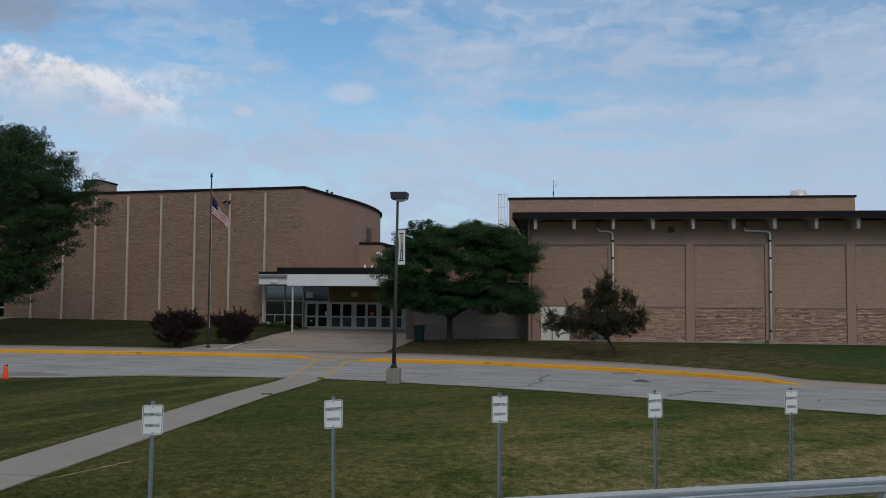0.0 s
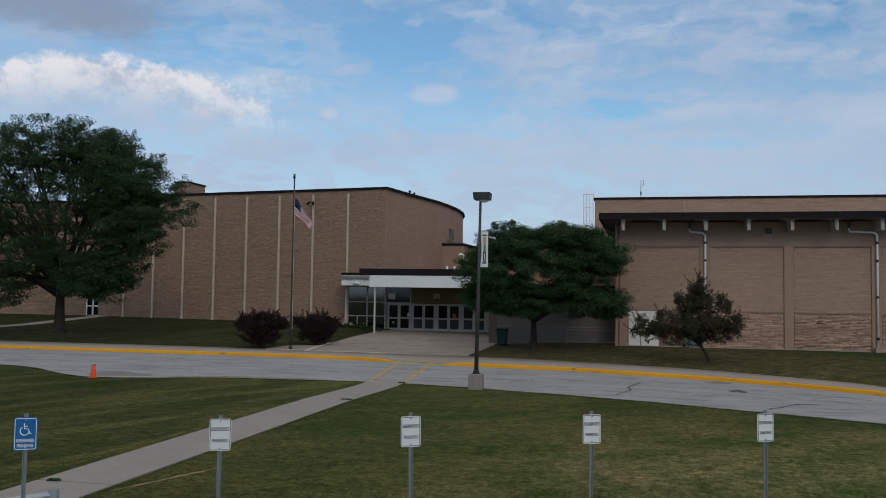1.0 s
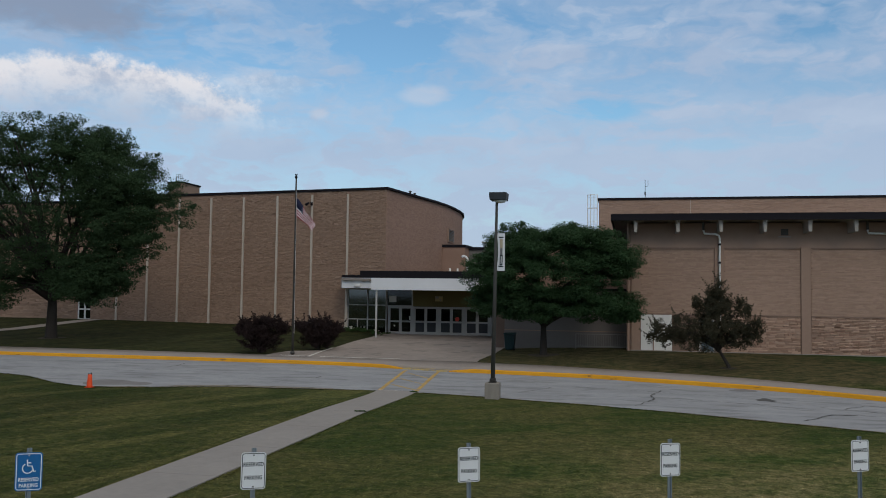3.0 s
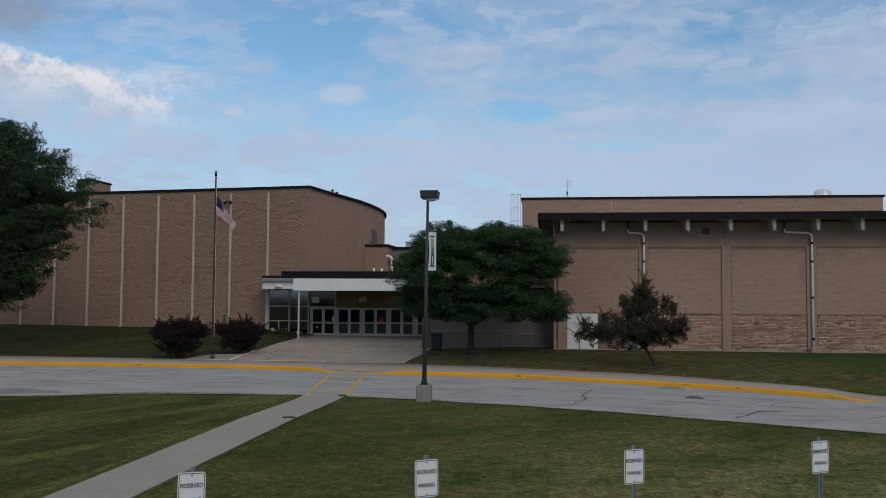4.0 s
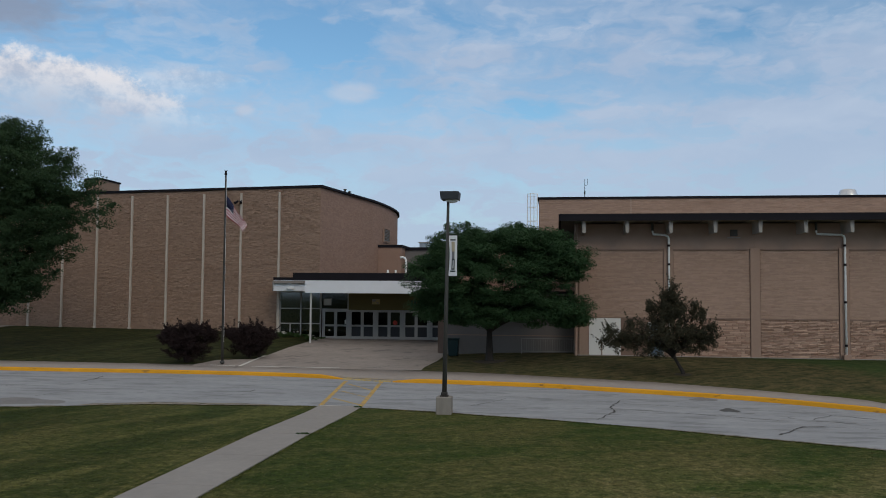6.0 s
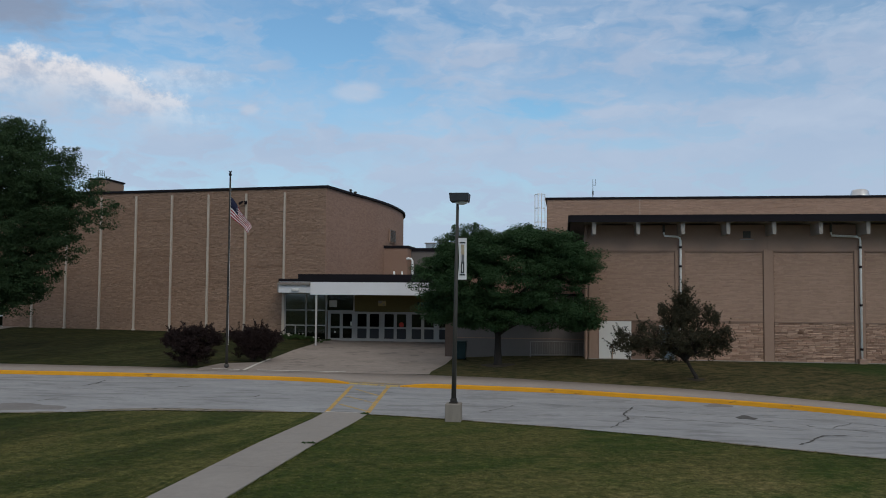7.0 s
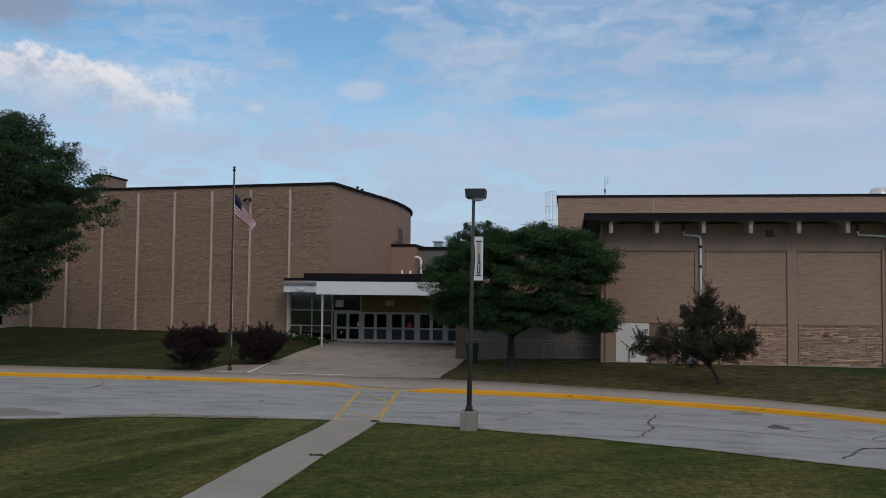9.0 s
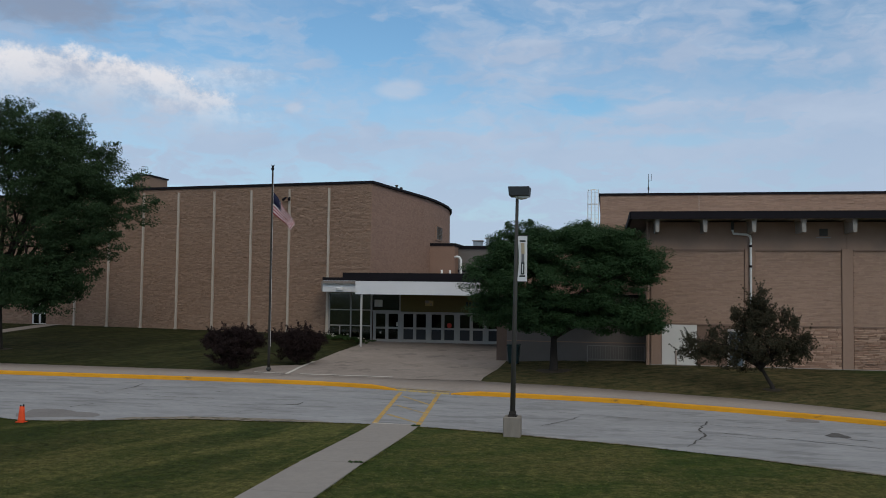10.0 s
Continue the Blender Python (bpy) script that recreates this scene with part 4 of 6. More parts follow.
# ---- low blocks behind the entrance ----
block = thing("low_block", (-12.0, 90.0, 1.0), "low brick block with dark roof edge behind the lobby", "building")
part("wall", Form().box(-19.3, -17.1, 83.0, 92, 4.5, 8.45), SMOOTH_BRICK, block, "brown brick wall")
part("grey_wall", Form().box(-17.1, -4.6, 85.0, 92, 4.5, 8.3), GREY_WALL, block, "pale grey panel wall")
part("roof_edge", Form().box(-19.4, -17.0, 82.9, 92.1, 8.45, 8.68).box(-17.0, -4.6, 84.8, 92.1, 8.3, 8.55), DARK_METAL, block, "dark roof edge")
part("ledge", Form().box(-17.1, -4.6, 84.8, 85.0, 6.2, 6.4), DARK_METAL, block)
for _i, (_x, _h) in enumerate(((-15.6, 0.5), (-14.4, 0.7), (-13.3, 0.55))):
    _u = thing("roof_unit", (_x, 87, 8.3), "small galvanised ventilation unit on a roof", "roof unit", "units on the low roof")
    part("casing", Form().box(_x - 0.4, _x + 0.4, 86.6, 87.4, 8.3, 8.55 + _h), GALV, _u, "", 0.03)
    part("hood", Form().box(_x - 0.5, _x + 0.5, 86.5, 87.5, 8.55 + _h, 8.65 + _h), ALU, _u, "", 0.02)

# ---- lobby, canopy and doors ----
DOOR_Y, SILL = 69.8, 0.74
lobby = thing("entrance_lobby", (-16.5, 70.0, 0.95), "glazed entrance lobby under a white canopy fascia", "building")
# side wall by the shade tree, its shade painted through a darker brick
part("side_wall", Form().box(-10.1, -9.5, 57.2, 83, 0.4, 5.0), SHADED_BRICK, lobby, "brick side wall with shade in its colour")
# inner wall and floor added behind the glass, coloured dark to read unlit
part("back_wall", Form().box(-23.6, -10.1, 76.0, 76.3, 0.6, 5.0), INSIDE, lobby, "inner wall with dimness in its colour")
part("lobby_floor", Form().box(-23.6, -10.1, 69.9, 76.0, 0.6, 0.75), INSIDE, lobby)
part("roof_slab", Form().box(-23.7, -9.5, 66.6, 82.9, 4.95, 5.12), SOFFIT, lobby)
part("roof_tier", Form().box(-22.5, -9.6, 67.6, 82.8, 5.12, 5.74), DARK_METAL, lobby, "raised dark roof edge")
part("canopy_soffit", Form().box(-20.35, -12.2, 64.0, 66.6, 4.36, 4.49), SOFFIT, lobby)
part("canopy_roof", Form().box(-20.45, -12.1, 63.88, 66.7, 5.12, 5.33), DARK_METAL, lobby, "dark canopy roof edge")
part("front_fascia", Form().box(-20.45, -12.1, 63.88, 64.0, 4.24, 5.12), FASCIA, lobby, "white painted fascia", 0.01)
part("side_fascia", Form().box(-20.45, -20.33, 64.0, 66.9, 4.24, 5.12), FASCIA, lobby, "white painted fascia", 0.01)
part("side_fascia", Form().box(-12.22, -12.1, 64.0, 66.9, 4.24, 5.12), FASCIA, lobby, "white painted fascia", 0.01)
for _x0, _x1 in ((-23.75, -20.45), (-12.1, -9.6)):
    part("rear_fascia", Form().box(_x0, _x1, 66.9, 67.02, 4.36, 5.18), FASCIA, lobby, "white painted fascia", 0.01)
    part("rear_roof_edge", Form().box(_x0, _x1, 66.85, 67.6, 5.18, 5.38), DARK_METAL, lobby, "dark roof edge")
    part("rear_soffit", Form().box(_x0, _x1, 67.02, 69.9, 4.36, 4.46), SOFFIT, lobby)
part("rear_soffit", Form().box(-24.42, -23.76, 68.6, 70.2, 4.37, 5.08), SOFFIT, lobby)
part("jamb", Form().box(-10.37, -10.1, DOOR_Y - 0.08, DOOR_Y + 0.06, SILL, 2.96), ALU, lobby)
part("inner_soffit", Form().box(-20.45, -12.1, 66.6, 69.9, 4.30, 4.42), SOFFIT, lobby)
part("canopy_post", Form().box(-20.14, -20.02, 64.1, 64.22, 0.5, 4.36), POST_GREY, lobby, "slim white post", 0.01)
part("header_panel", Form().box(-18.72, -10.1, DOOR_Y - 0.06, DOOR_Y + 0.06, 2.98, 4.3), OLIVE, lobby, "olive-yellow header panel")
for _i in range(7):
    _x = -13.9 + 0.24 * _i
    part("letter_bar", Form().box(_x, _x + 0.15, DOOR_Y - 0.085, DOOR_Y - 0.062, 3.42, 3.42 + (0.32, 0.30, 0.32, 0.28, 0.32, 0.30, 0.31)[_i]), SIGN_BLACK, lobby)
part("letter_bar", Form().box(-16.9, -16.3, DOOR_Y - 0.085, DOOR_Y - 0.062, 3.4, 3.8), YELLOW_WORN, lobby)
# window wall beside the doors
glazing = thing("window_1", (-22.3, DOOR_Y, SILL), "aluminium-framed window wall of the lobby", "window", "", "structure")
WX0, WX1, WTOP = -24.2, -20.78, 4.36
for _x in (-24.2, -22.54, -20.98):
    part("mullion", Form().box(_x, _x + 0.1, DOOR_Y - 0.08, DOOR_Y + 0.06, SILL, WTOP), ALU, glazing)
part("mullion", Form().box(-23.37, -23.29, DOOR_Y - 0.07, DOOR_Y + 0.05, SILL + 0.08, 1.85), ALU, glazing)
for _z in (SILL, 1.85, 3.0, WTOP - 0.09):
    part("transom", Form().box(WX0 + 0.1, -20.98, DOOR_Y - 0.07, DOOR_Y + 0.05, _z, _z + 0.08), ALU, glazing)
for _x0, _x1 in ((-24.1, -22.54), (-22.44, -20.98)):
    for _z0, _z1 in ((0.82, 1.85), (1.93, 3.0), (3.08, 4.27)):
        part("pane", Form().box(_x0, _x1, DOOR_Y - 0.01, DOOR_Y + 0.0, _z0, _z1), DOUBLE_GLASS, glazing)
part("corner_post", Form().box(-24.40, -24.2, DOOR_Y - 0.14, DOOR_Y + 0.1, 0.6, WTOP), CREAM, glazing, "cream concrete post")
# transom light over the first doors
light_over = thing("window_2", (-19.8, DOOR_Y, 2.98), "dark transom window over the doors", "window", "", "structure")
part("window_frame", Form().box(-20.95, -18.72, DOOR_Y - 0.07, DOOR_Y + 0.05, 2.96, 3.05).box(-20.95, -20.85, DOOR_Y - 0.07, DOOR_Y + 0.05, 3.05, 4.3).box(-18.82, -18.72, DOOR_Y - 0.07, DOOR_Y + 0.05, 3.05, 4.3), ALU, light_over)
part("pane", Form().box(-20.85, -18.82, DOOR_Y - 0.01, DOOR_Y, 3.05, 4.3), GLASS, light_over)
part("notice", Form().box(-20.7, -20.1, DOOR_Y - 0.03, DOOR_Y - 0.015, 3.3, 3.8), PAPER, light_over, "pale notice")


def door_leaf(x, width, parent):
    z0, z1 = SILL + 0.02, 2.90
    leaf = part("door_leaf", Form().box(x, x + 0.11, DOOR_Y - 0.05, DOOR_Y + 0.02, z0, z1).box(x + width - 0.11, x + width, DOOR_Y - 0.05, DOOR_Y + 0.02, z0, z1).box(x + 0.11, x + width - 0.11, DOOR_Y - 0.05, DOOR_Y + 0.02, z1 - 0.1, z1).box(x + 0.11, x + width - 0.11, DOOR_Y - 0.05, DOOR_Y + 0.02, z0, z0 + 0.2).box(x + 0.11, x + width - 0.11, DOOR_Y - 0.05, DOOR_Y + 0.02, 1.70, 1.84), ALU, parent)
    # past the first pair the reflection is painted as an opaque lower pane
    part("pane", Form().box(x + 0.11, x + width - 0.11, DOOR_Y - 0.02, DOOR_Y - 0.01, z0 + 0.2, 1.70), GLASS if x < -19 else PANE_REFLECTION, leaf)
    part("pane", Form().box(x + 0.11, x + width - 0.11, DOOR_Y - 0.02, DOOR_Y - 0.01, 1.84, z1 - 0.1), GLASS, leaf)
    part("push_bar", Form().tube([(x + 0.12, DOOR_Y - 0.1, 1.77), (x + width - 0.12, DOOR_Y - 0.1, 1.77)], 0.018, 6), ALU, leaf)
    return leaf


for _i in range(5):
    _x = -20.78 + 2.08 * _i
    pair = thing("door_%d" % (_i + 1), (_x + 1.0, DOOR_Y, SILL), "pair of aluminium entrance doors with dark glass", "door", "entrance doors", "structure")
    part("door_frame", Form().box(_x, _x + 0.1, DOOR_Y - 0.08, DOOR_Y + 0.06, SILL, 2.96).box(_x + 1.98, _x + 2.075, DOOR_Y - 0.08, DOOR_Y + 0.06, SILL, 2.96).box(_x + 0.1, _x + 1.98, DOOR_Y - 0.08, DOOR_Y + 0.06, 2.90, 2.96), ALU, pair)
    a_leaf = door_leaf(_x + 0.1, 0.935, pair)
    b_leaf = door_leaf(_x + 1.045, 0.935, pair)
    if _i == 2:
        _ring = [(_x + 1.51 + 0.18 * math.cos(a), 2.02 + 0.18 * math.sin(a)) for a in [k * math.pi / 6 for k in range(12)]]
        part("notice", Form().poly([(u, DOOR_Y - 0.045, v) for u, v in _ring] + [(u, DOOR_Y - 0.03, v) for u, v in _ring], [tuple(range(12)), tuple(range(23, 11, -1))] + [(i, 12 + i, 12 + (i + 1) % 12, (i + 1) % 12) for i in range(12)]), RED_NOTICE, b_leaf, "round red notice")
    if _i == 0:
        part("notice", Form().box(_x + 1.75, _x + 1.95, DOOR_Y - 0.045, DOOR_Y - 0.03, 1.9, 2.2), PAPER, b_leaf, "tan paper notice")
        part("notice", Form().box(_x + 0.5, _x + 0.62, DOOR_Y - 0.045, DOOR_Y - 0.03, 1.35, 1.48), PAPER, a_leaf, "pale sticker")
_sl = thing("security_light", (-22.45, 66.9, 4.6), "white oval security light on the fascia", "wall light")
part("shade", Form().prism([(-22.45 + 0.28 * math.cos(a), 66.8 + 0.14 * math.sin(a)) for a in [k * math.pi / 8 for k in range(16)]], 4.48, 4.68), WHITE_PAINT, _sl, "", 0.03)
# roof pipes over the canopy
_gp = thing("gooseneck_vent", (-14.1, 68.5, 5.58), "white gooseneck vent pipe on the lobby roof", "vent pipe")
part("pipe", Form().tube([(-13.6, 68.5, 5.66), (-14.05, 68.5, 5.68), (-14.1, 68.5, 5.9), (-14.1, 68.5, 6.75), (-14.2, 68.5, 6.9), (-14.4, 68.5, 6.95), (-14.55, 68.5, 6.9)], 0.085, 8), PIPE_WHITE, _gp, "", 0, True)
for _x, _h in ((-15.45, 0.42), (-14.85, 0.40)):
    _v = thing("roof_vent", (_x, 68.4, 5.58), "short pale vent stub on the lobby roof", "vent pipe", "stubs on the lobby roof")
    part("stub", Form().tube([(_x, 68.4, 5.5), (_x, 68.4, 5.58 + _h)], 0.07, 8), PIPE_WHITE, _v, "", 0, True)
    if _x < -15:
        part("collar", Form().box(_x - 0.42, _x + 0.42, 68.2, 68.6, 5.58, 5.66), PIPE_WHITE, _v)

# ---- link between lobby and gymnasium ----
link = thing("link_block", (-5.6, 62.0, 0.8), "brick link block with a grey painted front wall", "building")
part("wall", Form().box(-9.5, -1.75, 60.5, 80, 0.4, 7.15), SMOOTH_BRICK, link, "brown brick wall")
part("roof_edge", Form().box(-9.6, -1.8, 60.3, 80, 7.15, 7.4), DARK_METAL, link, "dark roof edge")
part("front_wall", Form().box(-9.5, -1.78, 57.0, 60.5, 0.4, 4.3), GREY_WALL, link, "grey painted concrete wall")
part("front_coping", Form().box(-9.5, -1.78, 56.9, 60.5, 4.3, 4.45), DARK_METAL, link)
part("groove", Form().box(-9.5, -1.78, 56.97, 57.0, 1.78, 1.82), BAND, link)
railing = thing("railing", (-3.4, 56.4, 0.8), "thin grey steel railing before the grey wall", "railing")
for _x in (-5.0, -1.95):
    part("post", Form().tube([(_x, 56.4, 0.6), (_x, 56.4, 1.68)], 0.03, 6), RAIL_GREY, railing)
for _z in (1.66, 0.92):
    part("rail", Form().tube([(-5.0, 56.4, _z), (-1.95, 56.4, _z)], 0.025, 6), RAIL_GREY, railing)
for _i in range(21):
    _x = -4.85 + 0.138 * _i
    part("baluster", Form().tube([(_x, 56.4, 0.92), (_x, 56.4, 1.66)], 0.011, 5), RAIL_GREY, railing)
bin_ = thing("litter_bin", (-8.95, 55.6, land_z(-8.95, 55.6)), "dark green plastic wheeled bin by the wall", "bin")
_z = land_z(-8.95, 55.6)
part("body", Form().poly([(-9.2, 55.3, _z + 0.06), (-8.7, 55.3, _z + 0.06), (-8.7, 55.85, _z + 0.06), (-9.2, 55.85, _z + 0.06), (-9.28, 55.22, _z + 1.0), (-8.62, 55.22, _z + 1.0), (-8.62, 55.93, _z + 1.0), (-9.28, 55.93, _z + 1.0)], [(3, 2, 1, 0), (4, 5, 6, 7), (0, 1, 5, 4), (1, 2, 6, 5), (2, 3, 7, 6), (3, 0, 4, 7)]), BIN, bin_, "", 0.03)
part("lid", Form().box(-9.31, -8.59, 55.18, 55.97, _z + 1.0, _z + 1.09), BIN, bin_, "", 0.03)
for _x in (-9.22, -8.74):
    part("wheel", Form().tube([(_x - 0.03, 55.85, _z + 0.1), (_x + 0.05, 55.85, _z + 0.1)], 0.1, 12), DARK_METAL, bin_)

# ---- gymnasium ----
GY, GX0, GX1, BASE = 54.9, -1.75, 31.4, 0.86
gym = thing("gymnasium", (10.0, 60.0, 0.8), "low tan brick gymnasium with a double-tee concrete roof", "building")
part("wall", Form().box(GX0, GX1, GY, 82, 0.4, 8.3), BAND, gym, "plain brown wall behind the panels")
part("plinth", Form().box(GX0, GX1, GY - 0.12, GY, 0.4, BASE + 0.02), CONCRETE, gym, "concrete plinth", 0.01)
PIL = [-1.42 + 4.69 * k for k in range(8)]
for _p in PIL:
    part("pilaster", Form().box(_p - 0.26, _p + 0.26, GY - 0.10, GY, BASE + 0.02, 6.9), PILASTER, gym, "smooth brown pilaster", 0.008)
    part("joint_strip", Form().box(_p - 0.015, _p + 0.015, GY - 0.02, GY, 6.9, 7.7), PILASTER, gym)
for _k in range(7):
    _x0, _x1 = PIL[_k] + 0.29, PIL[_k + 1] - 0.29
    part("upper_ledge", Form().box(_x0, _x1, GY - 0.09, GY, 6.80, 6.88), MORTAR, gym)
    part("middle_ledge", Form().box(_x0, _x1, GY - 0.085, GY, 2.95, 3.02), MORTAR, gym)
    part("panel_backing", Form().box(_x0, _x1, GY - 0.012, GY, 2.99, 6.8), MORTAR, gym)
    part("panel_backing", Form().box(_x0, _x1, GY - 0.012, GY, BASE + 0.02, 2.99), LEDGE_BED, gym)
    stone_lump("brick_panel", pose(_x0, GY - 0.012, 3.02), stone_field(_x1 - _x0, 3.78, 0.068, (0.15, 0.50), 0.003, (0.002, 0.012), 80 + _k), GYM_BRICK, gym, "tan split-face brick panel", 0.45)
# double-tee roof: flange, stems and dark edge
part("roof_flange", Form().box(-2.72, 32.3, 53.0, 81.9, 8.38, 8.6), SOFFIT, gym, "concrete roof slab")
part("roof_edge", Form().box(-2.78, 32.36, 52.88, 53.0, 8.32, 8.70), DARK_METAL, gym, "dark roof fascia")
part("roof_edge", Form().box(-2.84, -2.72, 53.0, 81.9, 8.32, 8.70), DARK_METAL, gym, "dark roof fascia")
for _k in range(15):
    _x = -1.45 + 2.345 * _k
    section = [(-0.085, 7.68), (0.085, 7.68), (0.105, 8.24), (0.16, 8.33), (0.50, 8.38), (-0.50, 8.38), (-0.16, 8.33), (-0.105, 8.24)]
    f = Form()
    f.v = [(_x + u, 53.25, z) for u, z in section] + [(_x + u, 56.0, z) for u, z in section]
    n = len(section)
    f.f = [tuple(range(n)), tuple(range(2 * n - 1, n - 1, -1))] + [(i, n + i, n + (i + 1) % n, (i + 1) % n) for i in range(n)]
    part("roof_stem", f, TEE, gym, "grey concrete roof stem")
# first bay: white painted block and a door low in the corner
part("white_panel", Form().box(PIL[0] + 0.29, 0.63, GY - 0.07, GY - 0.012, BASE + 0.02, 2.95), WHITE_WALL, gym, "white painted wall panel")
part("meter_pipe", Form().tube([(-0.42, GY - 0.12, BASE), (-0.42, GY - 0.12, 1.6)], 0.03, 6), PILASTER, gym)
gym_door = thing("door_6", (2.75, GY - 0.05, BASE), "blue-grey service door in a pale frame", "door", "", "structure")
part("door_frame", Form().box(2.15, 2.27, GY - 0.1, GY - 0.01, BASE + 0.02, 2.75).box(2.93, 3.0, GY - 0.1, GY - 0.01, BASE + 0.02, 2.75).box(2.27, 2.93, GY - 0.1, GY - 0.01, 2.63, 2.75), ALU, gym_door)
part("door_leaf", Form().box(2.27, 2.93, GY - 0.07, GY - 0.013, BASE + 0.02, 2.63), DOOR_BLUE, gym_door)
# downpipes
for _k in (1, 3, 5):
    _x = PIL[_k] + 0.02
    dp = thing("downpipe", (_x, GY - 0.2, BASE), "white downpipe with black clamps on a pilaster", "downpipe", "downpipes of the gymnasium")
    part("pipe", Form().tube([(_x - (0.9 if _k == 1 else 1.5), GY - 0.25, 7.88), (_x - (0.86 if _k == 1 else 1.46), GY - 0.25, 7.68), (_x - 0.2, GY - 0.25, 7.63), (_x - 0.04, GY - 0.23, 7.55), (_x, GY - 0.2, 7.4), (_x, GY - 0.2, BASE + 0.25)], 0.062, 10), PIPE_WHITE, dp, "", 0, True)
    part("drop", Form().tube([(_x - (0.9 if _k == 1 else 1.5), GY - 0.25, 7.88), (_x - (0.9 if _k == 1 else 1.5), GY - 0.25, 8.35)], 0.07, 8), POLE_GREY, dp)
    for _z in (7.05, 6.0, 3.95, 1.6):
        part("clamp", Form().tube([(_x, GY - 0.2, _z - 0.06), (_x, GY - 0.2, _z + 0.06)], 0.078, 10), DARK_METAL, dp)
    part("shoe", Form().box(_x - 0.2, _x + 0.2, GY - 0.45, GY - 0.12, BASE - 0.15, BASE + 0.25), BAND, dp, "", 0.03)
grille = thing("wall_grille", (6.85, GY, 7.65), "small dark grille under the eaves", "vent")
part("frame", Form().box(6.65, 7.05, GY - 0.05, GY, 7.58, 7.95), ROOF, grille, "", 0.01)
part("sill", Form().box(6.5, 7.2, GY - 0.08, GY, 7.47, 7.52), TEE, grille)
# dark corner pipe at the west edge
cp = thing("corner_pipe", (-1.86, GY - 0.1, 0.7), "dark brown rainwater pipe at the gymnasium corner", "downpipe")
part("pipe", Form().tube([(-1.86, GY - 0.08, 0.6), (-1.86, GY - 0.08, 8.3)], 0.09, 8), BAND, cp)

# upper hall behind
upper = thing("upper_hall", (10.5, 85.0, 8.5), "tall brick hall rising behind the gymnasium roof", "building")
part("wall", Form().box(-4.5, 25.85, 80.05, 112, 0.4, 12.45), SMOOTH_BRICK, upper)
part("coping", Form().box(-4.62, 25.97, 79.93, 112.1, 12.45, 12.63), DARK_METAL, upper, "dark metal coping")
stone_lump("brick_panel", pose(-4.45, 80.05, 8.5), stone_field(30.2, 3.9, 0.085, (0.25, 0.7), 0.005, (0.002, 0.018), 99), GYM_BRICK, upper, "tan split-face brick face")
part("control_joint", Form().box(3.285, 3.325, 80.02, 80.05, 8.5, 12.43), CREAM, upper, "pale vertical control joint")
ladder = thing("roof_ladder", (-5.1, 79.9, 7.4), "caged steel roof ladder on the hall's side", "ladder")
for _x, _y in ((-5.50, 79.95), (-5.22, 79.6), (-4.92, 79.6), (-4.64, 79.95)):
    part("upright", Form().tube([(_x, _y, 7.3), (_x, _y, 12.95)], 0.035, 6), PIPE_WHITE, ladder)
for _i in range(5):
    _z = 8.1 + 1.2 * _i
    part("hoop", Form().tube([(-5.50, 79.95, _z), (-5.22, 79.6, _z), (-4.92, 79.6, _z), (-4.64, 79.95, _z)], 0.03, 6), PIPE_WHITE, ladder)
for _i in range(18):
    part("rung", Form().tube([(-5.48, 79.97, 7.6 + 0.3 * _i), (-4.66, 79.97, 7.6 + 0.3 * _i)], 0.008, 5), GALV, ladder)
mast = thing("roof_aerial", (-0.47, 84.0, 12.6), "thin aerial mast on the hall roof", "aerial")
part("mast", Form().tube([(-0.47, 84, 12.3), (-0.47, 84, 14.7)], [0.04, 0.02], 6), POLE_GREY, mast)
part("arm", Form().tube([(-0.47, 84, 14.1), (-0.22, 84, 14.15), (-0.22, 84, 14.7)], 0.018, 5), POLE_GREY, mast)
part("insulator", Form().tube([(-0.47, 84, 13.3), (-0.47, 84, 13.6)], 0.07, 6), POLE_GREY, mast)
dome = thing("roof_ventilator", (22.16, 84.0, 12.5), "spun aluminium mushroom ventilator on the hall roof", "vent")
part("cowl", Form().lathe([(0.80, 12.93), (0.82, 13.0), (0.80, 13.05), (0.66, 13.42), (0.60, 13.50), (0.34, 13.58), (0.05, 13.61)], (22.16, 84), 24), SILVER, dome, "", 0, True)
part("curb", Form().lathe([(0.6, 12.3), (0.6, 12.97)], (22.16, 84), 16), GALV, dome)

# ---- trees and shrubs ----
def leaf_arrays(centres, spreads, each, size, rng, flat=0.45, tilt=0.55):
    """Small leaves spread through a flattened clump round each centre, most of them lying level."""
    c = np.repeat(centres, each, 0)
    s = np.repeat(spreads, each)[:, None]
    d = rng.normal(size=c.shape)
    d /= np.linalg.norm(d, axis=1, keepdims=True)
    p = c + d * (rng.uniform(0, 1, len(c)) ** 0.45)[:, None] * s * np.array([1, 1, flat])
    up = rng.normal(size=c.shape) * tilt + np.array([0, 0, 1.0]) + d * 0.5
    up /= np.linalg.norm(up, axis=1, keepdims=True)
    a = np.cross(up, rng.normal(size=c.shape))
    a /= np.linalg.norm(a, axis=1, keepdims=True)
    b = np.cross(up, a)
    l = size * rng.uniform(0.6, 1.3, len(c))[:, None]
    verts = np.stack([p - a * l, p + b * l * 0.5, p + a * l, p - b * l * 0.5], 1).reshape(-1, 3)
    return verts, np.arange(len(verts)).reshape(-1, 4)


